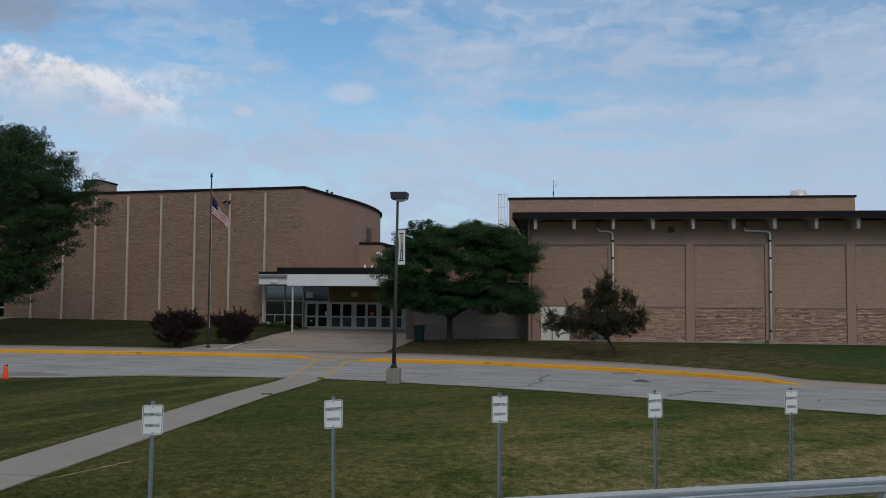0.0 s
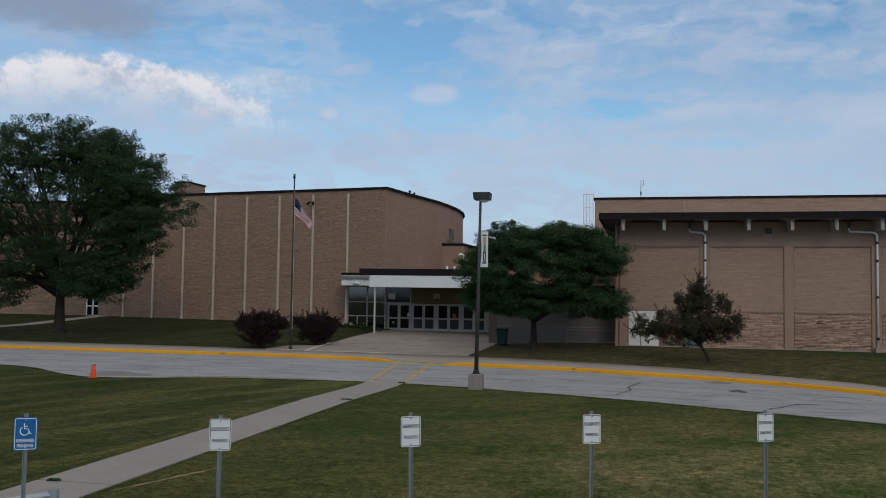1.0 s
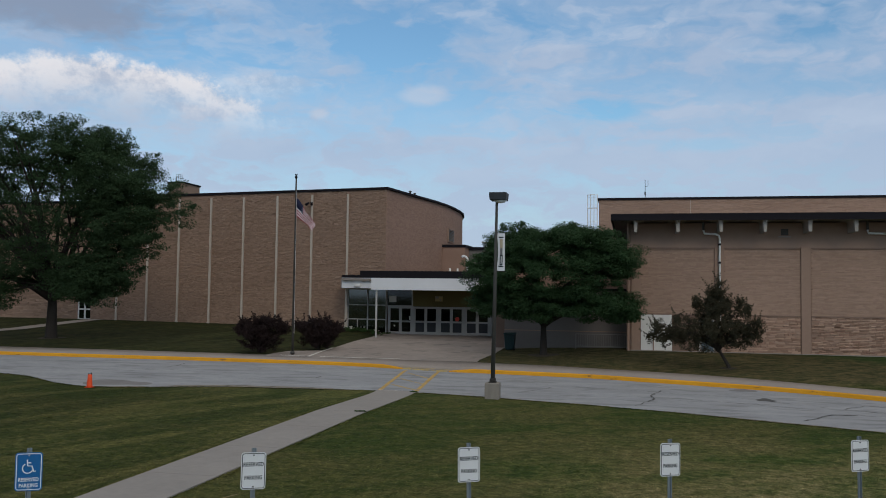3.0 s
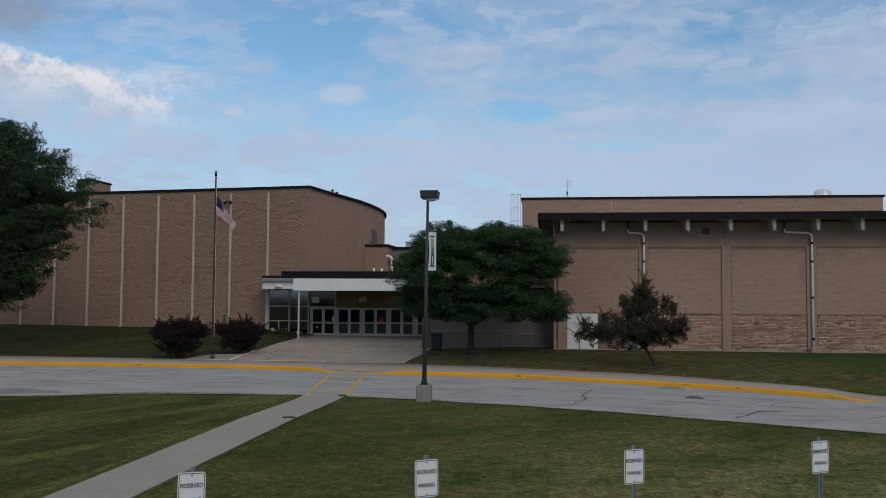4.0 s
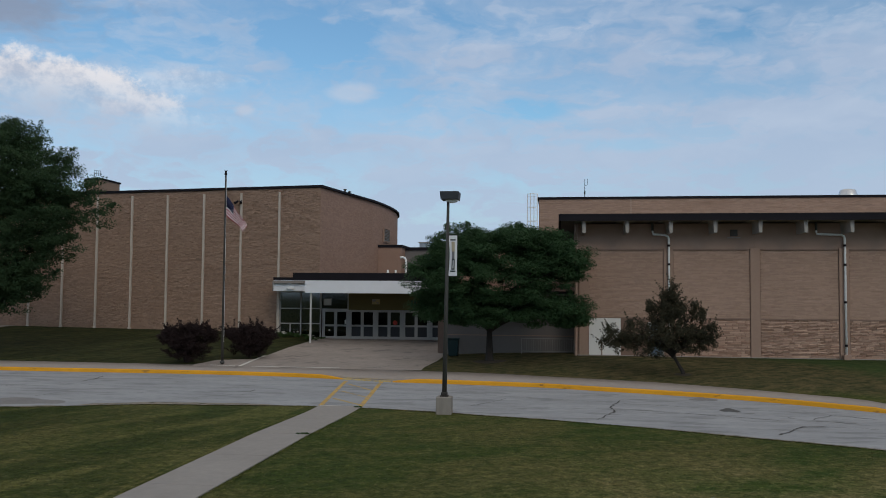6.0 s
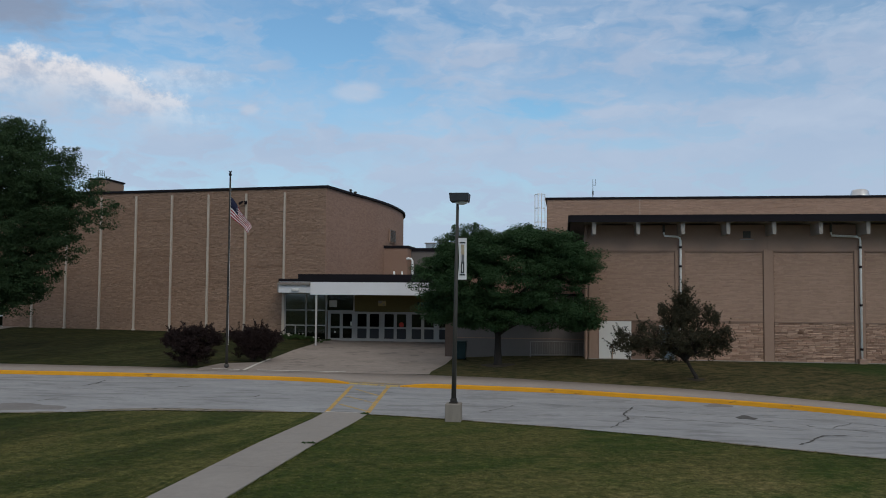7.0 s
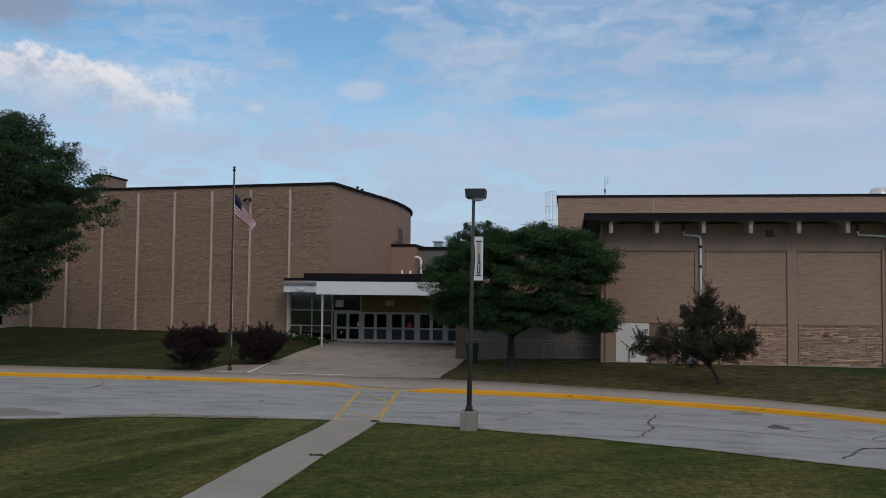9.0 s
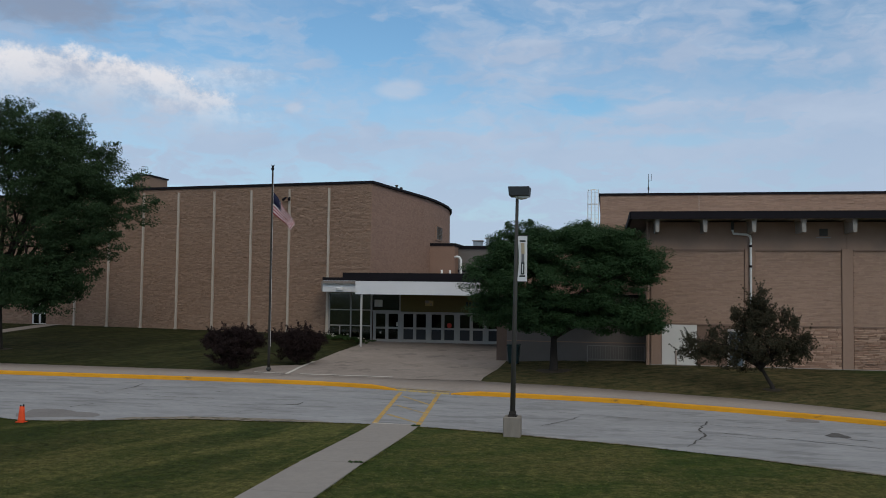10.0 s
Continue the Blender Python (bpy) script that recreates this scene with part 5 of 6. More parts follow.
def grow(name, at, label, category, lobes, count, each, size, leaf, trunk_r, fork, seed, lean=(0, 0), spread=(0.35, 0.75), hollow=0.45, flat=0.45, tilt=0.55, stems=1, limbs=9, wobble=1.0, shoots=0, reach=0.5):
    """A tree or shrub. lobes: (x, y, z, rx, ry, rz, weight) from its foot."""
    rng = np.random.default_rng(seed)
    root = thing(name, at, label, category)
    base = np.array(at)
    weights = np.array([l[6] for l in lobes], float)
    pick = rng.choice(len(lobes), count, p=weights / weights.sum())
    d = rng.normal(size=(count, 3))
    d /= np.linalg.norm(d, axis=1, keepdims=True)
    r = hollow + (1 - hollow) * rng.uniform(0, 1, count) ** 0.6
    # uneven outline: pull some directions in
    wob = 1 + wobble * (0.16 * np.sin(3 * d[:, 0] + 5 * d[:, 2] + seed) + 0.10 * np.sin(7 * d[:, 1] - 4 * d[:, 0]))
    lob = np.array([l[:6] for l in lobes], float)[pick]
    centres = base + lob[:, :3] + d * (r * wob)[:, None] * lob[:, 3:6]
    spreads = rng.uniform(*spread, count)
    # young shoots that stand out of the crown
    if shoots:
        k = rng.choice(count, shoots)
        way = d[k] * np.array([0.8, 0.8, 0.5]) + np.array([0, 0, 0.55]) + rng.normal(size=(shoots, 3)) * 0.2
        way /= np.linalg.norm(way, axis=1, keepdims=True)
        long = reach * rng.uniform(0.5, 1.2, shoots)[:, None]
        tips = [centres[k] + way * long * s for s in (0.35, 0.6, 0.8, 1.0)]
        sizes = [np.full(shoots, spread[0] * s) for s in (0.9, 0.8, 0.7, 0.5)]
        centres = np.concatenate([centres] + tips)
        spreads = np.concatenate([spreads] + sizes)
    wood, boughs = Form(), []
    foot = Vector(at)
    tops = []
    for k in range(stems):
        a = 2 * math.pi * k / stems + 0.7
        off = Vector((math.cos(a), math.sin(a), 0)) * (trunk_r * 1.6 if stems > 1 else 0)
        top = foot + Vector((lean[0], lean[1], fork)) + off * 2.5
        mid = foot + Vector((lean[0] * 0.45, lean[1] * 0.45, fork * 0.5)) + off
        wood.tube([foot + off * 0.6 - Vector((0, 0, 0.25)), foot + off * 0.6 + Vector((0, 0, 0.12)), mid, top], [trunk_r * 1.7, trunk_r * 1.15, trunk_r * 0.9, trunk_r * 0.7], 9)
        tops.append(top)
    order = rng.permutation(count)
    for k in range(min(limbs, count)):
        c = Vector(centres[order[k]])
        top = tops[k % len(tops)]
        start = top - Vector((0, 0, fork * 0.25 * float(rng.uniform(0, 1))))
        mid = start.lerp(c, 0.45) + Vector((0, 0, 0.12 * (c - start).length))
        r0 = trunk_r * float(rng.uniform(0.35, 0.6))
        bough = Form()
        boughs.append(bough)
        bough.tube([start, start.lerp(mid, 0.5) + Vector((0, 0, 0.05)), mid, c], [r0, r0 * 0.8, r0 * 0.55, r0 * 0.2], 6)
        for j in range(4):
            e = Vector(centres[order[(limbs + 4 * k + j) % count]])
            near = mid.lerp(c, 0.2 * j)
            if (e - near).length < 0.75 * max(lob[0][3:6]):
                bough.tube([near, near.lerp(e, 0.5) + Vector((0, 0, 0.1)), e], [r0 * 0.4, r0 * 0.25, r0 * 0.08], 5)
    part("trunk", wood, BARK, root, "", 0, True)
    for bough in boughs:
        part("limb", bough, BARK, root, "", 0, True)
    # larger clumps carry more leaves
    share = np.maximum(5, each * (spreads / np.mean(spread)) ** 1.7).astype(int)
    v, f = leaf_arrays(centres, spreads, share, size, rng, flat, tilt)
    keep = v[:, 2].reshape(-1, 4).min(1) > base[2] + 0.05
    f = f[keep]
    lump("crown", v, f, leaf, root, "", "stuff")
    return root


_at = (-40.9, 55.6, land_z(-40.9, 55.6))
grow("locust_tree", _at, "large spreading deciduous tree with dark green feathery leaves", "tree",
     [(-0.5, 0, 9.4, 8.6, 7.0, 5.6, 6), (5.8, -1, 8.6, 4.4, 4.0, 3.1, 2.4), (3.8, 0, 11.5, 3.6, 3.5, 2.8, 1.5), (-0.5, 0, 13.2, 5.4, 4.0, 2.5, 2.0), (5.4, -0.6, 10.4, 3.6, 3.2, 2.3, 1.5), (6.4, -1.2, 8.0, 2.5, 2.6, 1.9, 1.0), (2.6, -0.5, 13.0, 3.0, 2.6, 1.9, 0.9), (-5.0, 0, 12.4, 4.2, 4, 2.9, 1.5), (-6.5, 0, 8.3, 4.6, 4.0, 3.6, 2.0), (4.1, -2, 4.6, 2.5, 2.2, 2.0, 1.1), (5.0, -1.6, 4.6, 2.3, 2.2, 1.7, 1.2), (3.4, -2.2, 3.6, 2.2, 2.0, 1.1, 0.8), (-6.0, -2.0, 3.6, 2.6, 2.4, 1.4, 0.8), (6.3, -1.5, 6.2, 2.2, 2.2, 1.4, 0.8), (-3.6, -2.5, 3.7, 3.2, 2.4, 1.8, 0.9), (4.6, -2.2, 3.5, 2.2, 2.0, 1.2, 0.7), (-2.0, -3.0, 2.9, 2.4, 2.0, 1.0, 0.35), (-7.5, -1, 4.8, 2.6, 2.4, 1.8, 0.6), (0.4, -3, 5.4, 2.8, 2.2, 1.3, 0.5)],
     2500, 104, 0.076, LEAF_LOCUST, 0.36, 3.4, 11, spread=(0.28, 0.85), hollow=0.2, flat=0.5, tilt=0.7, limbs=34, wobble=0.4, shoots=420, reach=0.7)
_at = (-6.6, 52.5, land_z(-6.6, 52.5))
grow("shade_tree", _at, "broad low tree with a dense dark green crown", "tree",
     [(0.2, 0, 4.6, 4.3, 4.0, 2.5, 4), (0.7, 0, 6.2, 3.7, 3.0, 1.25, 2), (0.4, 0, 6.7, 2.4, 2.2, 0.8, 1.1), (-2.9, -0.5, 4.7, 1.6, 2.2, 1.7, 1.3), (-2.2, -0.3, 6.0, 2.0, 2.0, 1.1, 1.2), (3.0, -0.3, 6.0, 1.7, 2.0, 1.1, 0.9), (2.0, 0, 6.5, 2.3, 2.4, 1.0, 1.1), (4.1, -0.4, 5.5, 1.3, 1.6, 1.2, 0.9), (-1.4, -0.3, 6.4, 1.9, 2.0, 1.0, 1.0), (3.4, -0.5, 5.0, 1.6, 2.2, 1.8, 1.4), (4.2, -0.8, 2.8, 1.15, 1.2, 1.05, 0.9), (-2.8, -0.6, 3.0, 1.3, 1.3, 0.85, 0.8), (1.6, -1.6, 3.1, 2.4, 1.8, 0.95, 1.3), (2.9, -1.4, 2.6, 1.7, 1.4, 0.8, 0.9), (-0.8, -1.8, 2.6, 1.8, 1.4, 0.7, 0.7), (-1.0, -1.6, 3.0, 2.1, 1.6, 0.9, 1.1), (0.4, -2.4, 4.2, 2.4, 1.4, 1.2, 1.2), (-1.3, -2.2, 4.9, 1.8, 1.2, 1.2, 1.1)],
     820, 290, 0.062, LEAF_GREEN, 0.20, 2.0, 23, spread=(0.28, 0.90), hollow=0.35, flat=0.42, tilt=0.42, limbs=16, wobble=0.4, shoots=160, reach=0.4)
_at = (2.95, 47.0, land_z(2.95, 47.0))
grow("crabapple", _at, "small leaning crabapple with bronze-green leaves", "tree",
     [(-0.9, 0, 1.75, 1.9, 1.5, 0.95, 4), (-2.9, 0, 1.5, 1.1, 0.9, 0.55, 1.4), (-3.3, 0, 1.95, 0.45, 0.5, 0.5, 0.4), (0.7, 0, 1.65, 0.85, 0.9, 0.8, 1.4), (-0.6, 0, 2.75, 0.95, 0.9, 0.75, 1.5), (-0.45, 0, 3.8, 0.20, 0.3, 0.70, 0.4), (-0.55, 0, 3.4, 0.45, 0.4, 0.55, 0.6), (0.9, 0, 2.7, 0.15, 0.2, 0.5, 0.2), (-2.4, 0, 2.3, 0.15, 0.2, 0.4, 0.2), (0.5, 0, 3.0, 0.22, 0.3, 0.6, 0.3), (-1.45, 0, 3.05, 0.22, 0.3, 0.5, 0.25), (1.35, -0.2, 2.1, 0.2, 0.3, 0.4, 0.2), (0.0, 0, 3.2, 0.18, 0.2, 0.6, 0.25), (-0.95, 0, 3.2, 0.18, 0.2, 0.5, 0.2)],
     1000, 42, 0.042, LEAF_CRAB, 0.085, 1.0, 32, lean=(-0.5, 0.0), spread=(0.08, 0.22), hollow=0.05, shoots=260, reach=0.62, flat=0.9, tilt=1.2, limbs=34, wobble=0.5)
for _x, _y, _s, _seed in ((-23.0, 50.4, 1.0, 41), (-20.5, 53.3, 0.92, 47)):
    grow("purple_shrub", (_x, _y, land_z(_x, _y)), "rounded shrub with dark purple leaves", "shrub",
         [(0, 0, 1.25 * _s, 1.5 * _s, 1.2 * _s, 0.60 * _s, 4), (-0.1, 0, 0.62 * _s, 1.15 * _s, 1.0 * _s, 0.50 * _s, 2.0), (-1.15 * _s, 0, 1.55 * _s, 0.5, 0.6, 0.35, 0.7), (1.2 * _s, 0, 1.5 * _s, 0.5, 0.6, 0.35, 0.7), (0.2, 0, 1.85 * _s, 0.7, 0.7, 0.28, 0.7)],
         420, 60, 0.046, LEAF_PURPLE, 0.05, 0.8, _seed, spread=(0.11, 0.27), hollow=0.15, shoots=110, reach=0.5, flat=0.9, tilt=1.1, stems=4, limbs=14, wobble=0.5)
# bedding by the window wall
_rng = np.random.default_rng(8)
_c = np.stack([_rng.uniform(-24.3, -20.4, 60), _rng.uniform(66.5, 69.2, 60), np.zeros(60)], 1)
_c[:, 2] = [land_z(a, b) + 0.14 for a, b, _ in _c]
_v, _f = leaf_arrays(_c, _rng.uniform(0.1, 0.2, 60), 50, 0.07, _rng)
lump("bedding_plants", _v, _f, LEAF_LOW, None, "low green bedding plants along the lobby windows", "stuff")["category"] = "plants"
_c = _c[:14] + np.array([0, -0.1, 0.15])
_v, _f = leaf_arrays(_c, np.full(14, 0.08), 8, 0.06, _rng)
lump("bedding_flowers", _v, _f, BLOSSOM, None, "pale flowers among the bedding plants", "stuff")["category"] = "plants"

# weeds in the open joints of the path
for _wx, _wy, _half in ((-10.44, 30.29, 0.17), (-10.35, 37.1, 0.10), (-11.55, 16.26, 0.10)):
    _c = np.stack([_rng.uniform(_wx - _half, _wx + _half, 14), _rng.normal(_wy, 0.03, 14), np.full(14, land_z(_wx, _wy) + 0.05)], 1)
    _v, _f = leaf_arrays(_c, np.full(14, 0.06), 10, 0.035, _rng)
    lump("weeds", _v, _f, LEAF_LOW, None, "small green weeds in a joint of the concrete path", "stuff")["category"] = "weeds"

# ---- lamp post with its banner ----
lamp = thing("lamp_post", (-6.95, 36.25, -0.08), "dark tapered lamp post on a concrete footing with banner", "street lamp")
part("footing", Form().box(-7.225, -6.675, 35.97, 36.53, -0.25, 0.58), FOOTING, lamp, "weathered concrete footing", 0.025)
part("base_plate", Form().box(-7.1, -6.8, 36.1, 36.4, 0.58, 0.62), POLE, lamp, "", 0.008)
part("base_cover", Form().box(-7.06, -6.84, 36.14, 36.36, 0.62, 0.74), POLE, lamp, "", 0.02)
part("pole", Form().tube([(-6.95, 36.25, 0.60), (-6.90, 36.25, 4.2), (-6.855, 36.25, 7.74)], [0.088, 0.07, 0.05], 12), LAMP_POLE, lamp, "tapered round steel pole", 0, True)
part("arm", Form().box(-6.89, -6.7, 36.2, 36.3, 7.72, 7.85), POLE, lamp)
part("lamp_housing", Form().poly([(-7.10, 35.95, 7.70), (-6.46, 35.95, 7.70), (-6.46, 36.6, 7.70), (-7.10, 36.6, 7.70), (-7.13, 35.92, 8.0), (-6.43, 35.92, 8.0), (-6.43, 36.63, 8.0), (-7.13, 36.63, 8.0)], [(3, 2, 1, 0), (4, 5, 6, 7), (0, 1, 5, 4), (1, 2, 6, 5), (2, 3, 7, 6), (3, 0, 4, 7)]), LAMP_BOX, lamp, "dark slate-grey lamp box", 0.02)
part("lens", Form().lathe([(0.05, 7.60), (0.18, 7.63), (0.26, 7.70)], (-6.72, 36.27), 16), SIGN_WHITE, lamp, "pale lamp lens", 0, True)
for _z in (6.42, 4.92):
    part("banner_arm", Form().tube([(-6.9, 36.25, _z), (-6.48, 36.25, _z)], 0.015, 6), POLE, lamp)


def cloth(u0, u1, z0, z1, lift, mat, name):
    """A piece of the slightly bellied banner."""
    f = Form()
    n = 10
    for i in range(n + 1):
        z = z0 + (z1 - z0) * i / n
        s = math.sin(math.pi * (z - 4.92) / 1.5)
        for u in (u0, u1):
            x = -6.84 + u - 0.05 * s * (1 - u / 0.32) * -1
            f.v.append((x, 36.25 - lift - 0.05 * s * math.sin(math.pi * u / 0.32), z))
        for u in (u0, u1):
            x = -6.84 + u - 0.05 * s * (1 - u / 0.32) * -1
            f.v.append((x, 36.256 - 0.05 * s * math.sin(math.pi * u / 0.32), z))
    for i in range(n):
        a = 4 * i
        f.f += [(a, a + 1, a + 5, a + 4), (a + 3, a + 2, a + 6, a + 7), (a + 1, a + 3, a + 7, a + 5), (a + 2, a, a + 4, a + 6)]
    f.f += [(2, 3, 1, 0), (4 * n, 4 * n + 1, 4 * n + 3, 4 * n + 2)]
    return part(name, f, mat, lamp)


cloth(0.0, 0.32, 4.92, 6.42, 0.0, SIGN_WHITE, "banner")["label"] = "white cloth banner"
cloth(0.06, 0.26, 5.08, 5.13, 0.006, SIGN_BLACK, "banner_bar")
cloth(0.06, 0.26, 6.22, 6.27, 0.006, SIGN_BLACK, "banner_bar")
cloth(0.10, 0.225, 5.16, 5.55, 0.006, SIGN_BLACK, "banner_bar")
cloth(0.11, 0.215, 5.55, 5.82, 0.006, BANNER_GREY, "banner_bar")
cloth(0.10, 0.225, 5.82, 6.18, 0.006, BANNER_TAN, "banner_bar")
cloth(0.145, 0.18, 5.2, 5.5, 0.010, SIGN_WHITE, "banner_bar")

# ---- flagpole and its half-furled flag ----
FX, FY = -20.75, 49.75
flagpole = thing("flagpole", (FX, FY, land_z(FX, FY)), "tall dark metal flagpole with a ball and eagle finial", "flagpole")
part("pole", Form().tube([(FX, FY, 0.4), (FX, FY, 1.5), (FX, FY, 10.6)], [0.075, 0.07, 0.04], 10), POLE, flagpole, "", 0, True)
part("foot_collar", Form().lathe([(0.12, 0.45), (0.12, 0.56), (0.09, 0.6)], (FX, FY), 14), POLE_GREY, flagpole, "", 0, True)
part("ball", Form().lathe([(0.02, 10.58), (0.07, 10.62), (0.08, 10.68), (0.06, 10.74), (0.02, 10.76)], (FX, FY), 10), DARK_METAL, flagpole, "", 0, True)
part("finial", Form().poly([(FX - 0.09, FY, 10.90), (FX - 0.03, FY - 0.03, 10.74), (FX + 0.03, FY - 0.03, 10.74), (FX + 0.09, FY, 10.90), (FX, FY - 0.03, 10.83), (FX - 0.09, FY + 0.02, 10.90), (FX - 0.03, FY + 0.03, 10.74), (FX + 0.03, FY + 0.03, 10.74), (FX + 0.09, FY + 0.02, 10.90), (FX, FY + 0.03, 10.83)], [(0, 1, 4), (1, 2, 4), (2, 3, 4), (6, 5, 9), (7, 6, 9), (8, 7, 9), (0, 5, 6, 1), (3, 2, 7, 8), (0, 4, 9, 5), (4, 3, 8, 9)]), DARK_METAL, flagpole)
part("halyard", Form().tube([(FX + 0.09, FY - 0.05, 1.6), (FX + 0.07, FY - 0.05, 10.5)], 0.008, 4), FLAG_WHITE, flagpole)
flag = thing("flag", (FX + 0.05, FY, 8.0), "striped red, white and blue flag hanging in folds", "flag")


def flag_point(u, v):
    """u along the fly 0..1, v down the hoist 0..1."""
    fold = 0.16 * math.sin(8.5 * u + 2.6 * v) * (0.25 + u)
    return (FX + 0.06 + 1.12 * u + 0.05 * math.sin(5 * v) * u, FY - 0.04 + fold, 9.50 - 1.55 * u ** 1.1 - v * (1.12 - 0.66 * u))


def flag_piece(u0, u1, v0, v1, mat, name, lift=0.0):
    f = Form()
    nu = max(2, int(22 * (u1 - u0)))
    for i in range(nu + 1):
        u = u0 + (u1 - u0) * i / nu
        for v in (v0, v1):
            x, y, z = flag_point(u, v)
            f.v += [(x, y - 0.004 - lift, z), (x, y + 0.004 + lift, z)]
    for i in range(nu):
        a = 4 * i
        f.f += [(a, a + 2, a + 6, a + 4), (a + 3, a + 1, a + 5, a + 7), (a + 1, a, a + 4, a + 5), (a + 2, a + 3, a + 7, a + 6)]
    f.f += [(0, 1, 3, 2), (4 * nu + 2, 4 * nu + 3, 4 * nu + 1, 4 * nu)]
    part(name, f, mat, flag, "", 0, True)


for _i in range(13):
    flag_piece(0.40 if _i < 7 else 0.0, 1.0, _i / 13, (_i + 1) / 13, FLAG_RED if _i % 2 == 0 else FLAG_WHITE, "stripe")
flag_piece(0.0, 0.40, 0.0, 7 / 13, FLAG_BLUE, "canton")
for _r in range(5):
    for _q in range(6):
        _u, _w = 0.035 + 0.062 * _q, 0.05 + 0.1 * _r
        flag_piece(_u, _u + 0.02, _w, _w + 0.022, FLAG_WHITE, "star", 0.003)

# ---- parking signs on posts ----
SIGN_TURN = 27.0


def rounded(w_, h_, r, n=4):
    out = []
    for cx, cz, a0 in ((w_ / 2 - r, h_ / 2 - r, 0), (-w_ / 2 + r, h_ / 2 - r, 90), (-w_ / 2 + r, -h_ / 2 + r, 180), (w_ / 2 - r, -h_ / 2 + r, 270)):
        out += [(cx + r * math.cos(radians(a0 + 90 * i / n)), cz + r * math.sin(radians(a0 + 90 * i / n))) for i in range(n + 1)]
    return out


def plate(outline, y0, y1, z):
    """A flat sheet that faces -y."""
    n = len(outline)
    return Form().poly([(x, y0, z + v) for x, v in outline] + [(x, y1, z + v) for x, v in outline], [tuple(range(n)), tuple(range(2 * n - 1, n - 1, -1))] + [(i, n + i, n + (i + 1) % n, (i + 1) % n) for i in range(n)])


def border(w_, h_, r, thick, y0, y1, z):
    a, b = rounded(w_, h_, r), rounded(w_ - 2 * thick, h_ - 2 * thick, max(r - thick, 0.004))
    n = len(a)
    f = Form()
    f.v = [(x, y0, z + v) for x, v in a] + [(x, y0, z + v) for x, v in b] + [(x, y1, z + v) for x, v in a] + [(x, y1, z + v) for x, v in b]
    for i in range(n):
        j = (i + 1) % n
        f.f += [(i, j, n + j, n + i), (2 * n + i, 3 * n + i, 3 * n + j, 2 * n + j), (i, 2 * n + i, 2 * n + j, j), (n + i, n + j, 3 * n + j, 3 * n + i)]
    return f


def parking_sign(blue, foot_z, top_z, label):
    """Built round its foot at the origin, then moved."""
    name = "parking_sign"
    root = thing(name, (0, 0, 0), label, "sign", "parking signs")
    w_, h_ = 0.305, 0.457
    mid = top_z - foot_z - h_ / 2
    post = Form()
    section = [(-0.03, 0.0), (-0.022, 0.0), (-0.016, 0.026), (0.016, 0.026), (0.022, 0.0), (0.03, 0.0), (0.022, 0.032), (-0.022, 0.032)]
    n = len(section)
    top = top_z - foot_z + 0.05
    post.v = [(x, y, -0.3) for x, y in section] + [(x, y, top) for x, y in section]
    post.f = [tuple(range(n - 1, -1, -1)), tuple(range(n, 2 * n))] + [(i, (i + 1) % n, n + (i + 1) % n, n + i) for i in range(n)]
    part("post", post, POST, root, "grey steel channel post")
    face, ink = (SIGN_BLUE, SIGN_LETTER) if blue else (SIGN_WHITE, SIGN_BLACK)
    part("plate", plate(rounded(w_, h_, 0.035), -0.006, -0.002, mid), face, root)
    part("border", border(w_ - 0.022, h_ - 0.022, 0.03, 0.009 if blue else 0.008, -0.0085, -0.006, mid), ink, root)
    if blue:
        writing("lettering", "RESERVED", 0.062, pose(0, -0.008, mid - 0.095, 90), ink, root, 0.82)
        writing("lettering", "PARKING", 0.062, pose(0, -0.008, mid - 0.165, 90), ink, root, 0.82)
        sym = Form()
        zc = mid + 0.06
        ring = [(-0.012 + 0.058 * math.cos(radians(a)), zc - 0.02 + 0.058 * math.sin(radians(a))) for a in range(120, 370, 14)]
        sym.tube([(x, -0.008, z) for x, z in ring], 0.0075, 5)
        sym.tube([(-0.02, -0.008, zc + 0.085), (-0.014, -0.008, zc + 0.01), (0.034, -0.008, zc + 0.006), (0.056, -0.008, zc - 0.06), (0.078, -0.008, zc - 0.052)], 0.0085, 5)
        sym.tube([(-0.017, -0.008, zc + 0.045), (0.026, -0.008, zc + 0.045)], 0.007, 5)
        part("symbol", sym, ink, root)
    else:
        writing("lettering", "RESERVED", 0.070, pose(0, -0.008, mid + 0.078, 90), ink, root, 0.80)
        writing("lettering", "PARKING", 0.070, pose(0, -0.008, mid - 0.085, 90), ink, root, 0.74)
    for dz in (h_ / 2 - 0.035, -h_ / 2 + 0.035):
        part("bolt", Form().lathe([(0.010, -0.004), (0.010, 0.004), (0.006, 0.008)], (0, 0), 8), SIGN_BLACK if not blue else GALV, root).matrix_basis = pose(0, -0.008, mid + dz, 90)
    return root


_sign = None
for _x, _y, _top, _tilt in ((-6.29, 12.81, 1.995, 0.6), (-3.73, 14.02, 1.985, -0.8), (-1.14, 15.20, 1.97, 0.3), (1.63, 16.48, 1.94, -0.4), (4.30, 17.72, 1.905, 0.5)):
    _z = land_z(_x, _y)
    if _sign is None:
        _sign, _high = parking_sign(False, _z, _top, "white metal reserved-parking sign on a grey steel post"), _top - _z
        _sign.matrix_basis = pose(_x, _y, _z, 0, _tilt, SIGN_TURN)
    else:
        copy_thing(_sign, pose(_x, _y, _top - _high, 0, _tilt, SIGN_TURN))
_x, _y = -8.75, 11.88
blue_sign = parking_sign(True, land_z(_x, _y), 2.03, "blue accessible-parking sign with white symbol on a post")
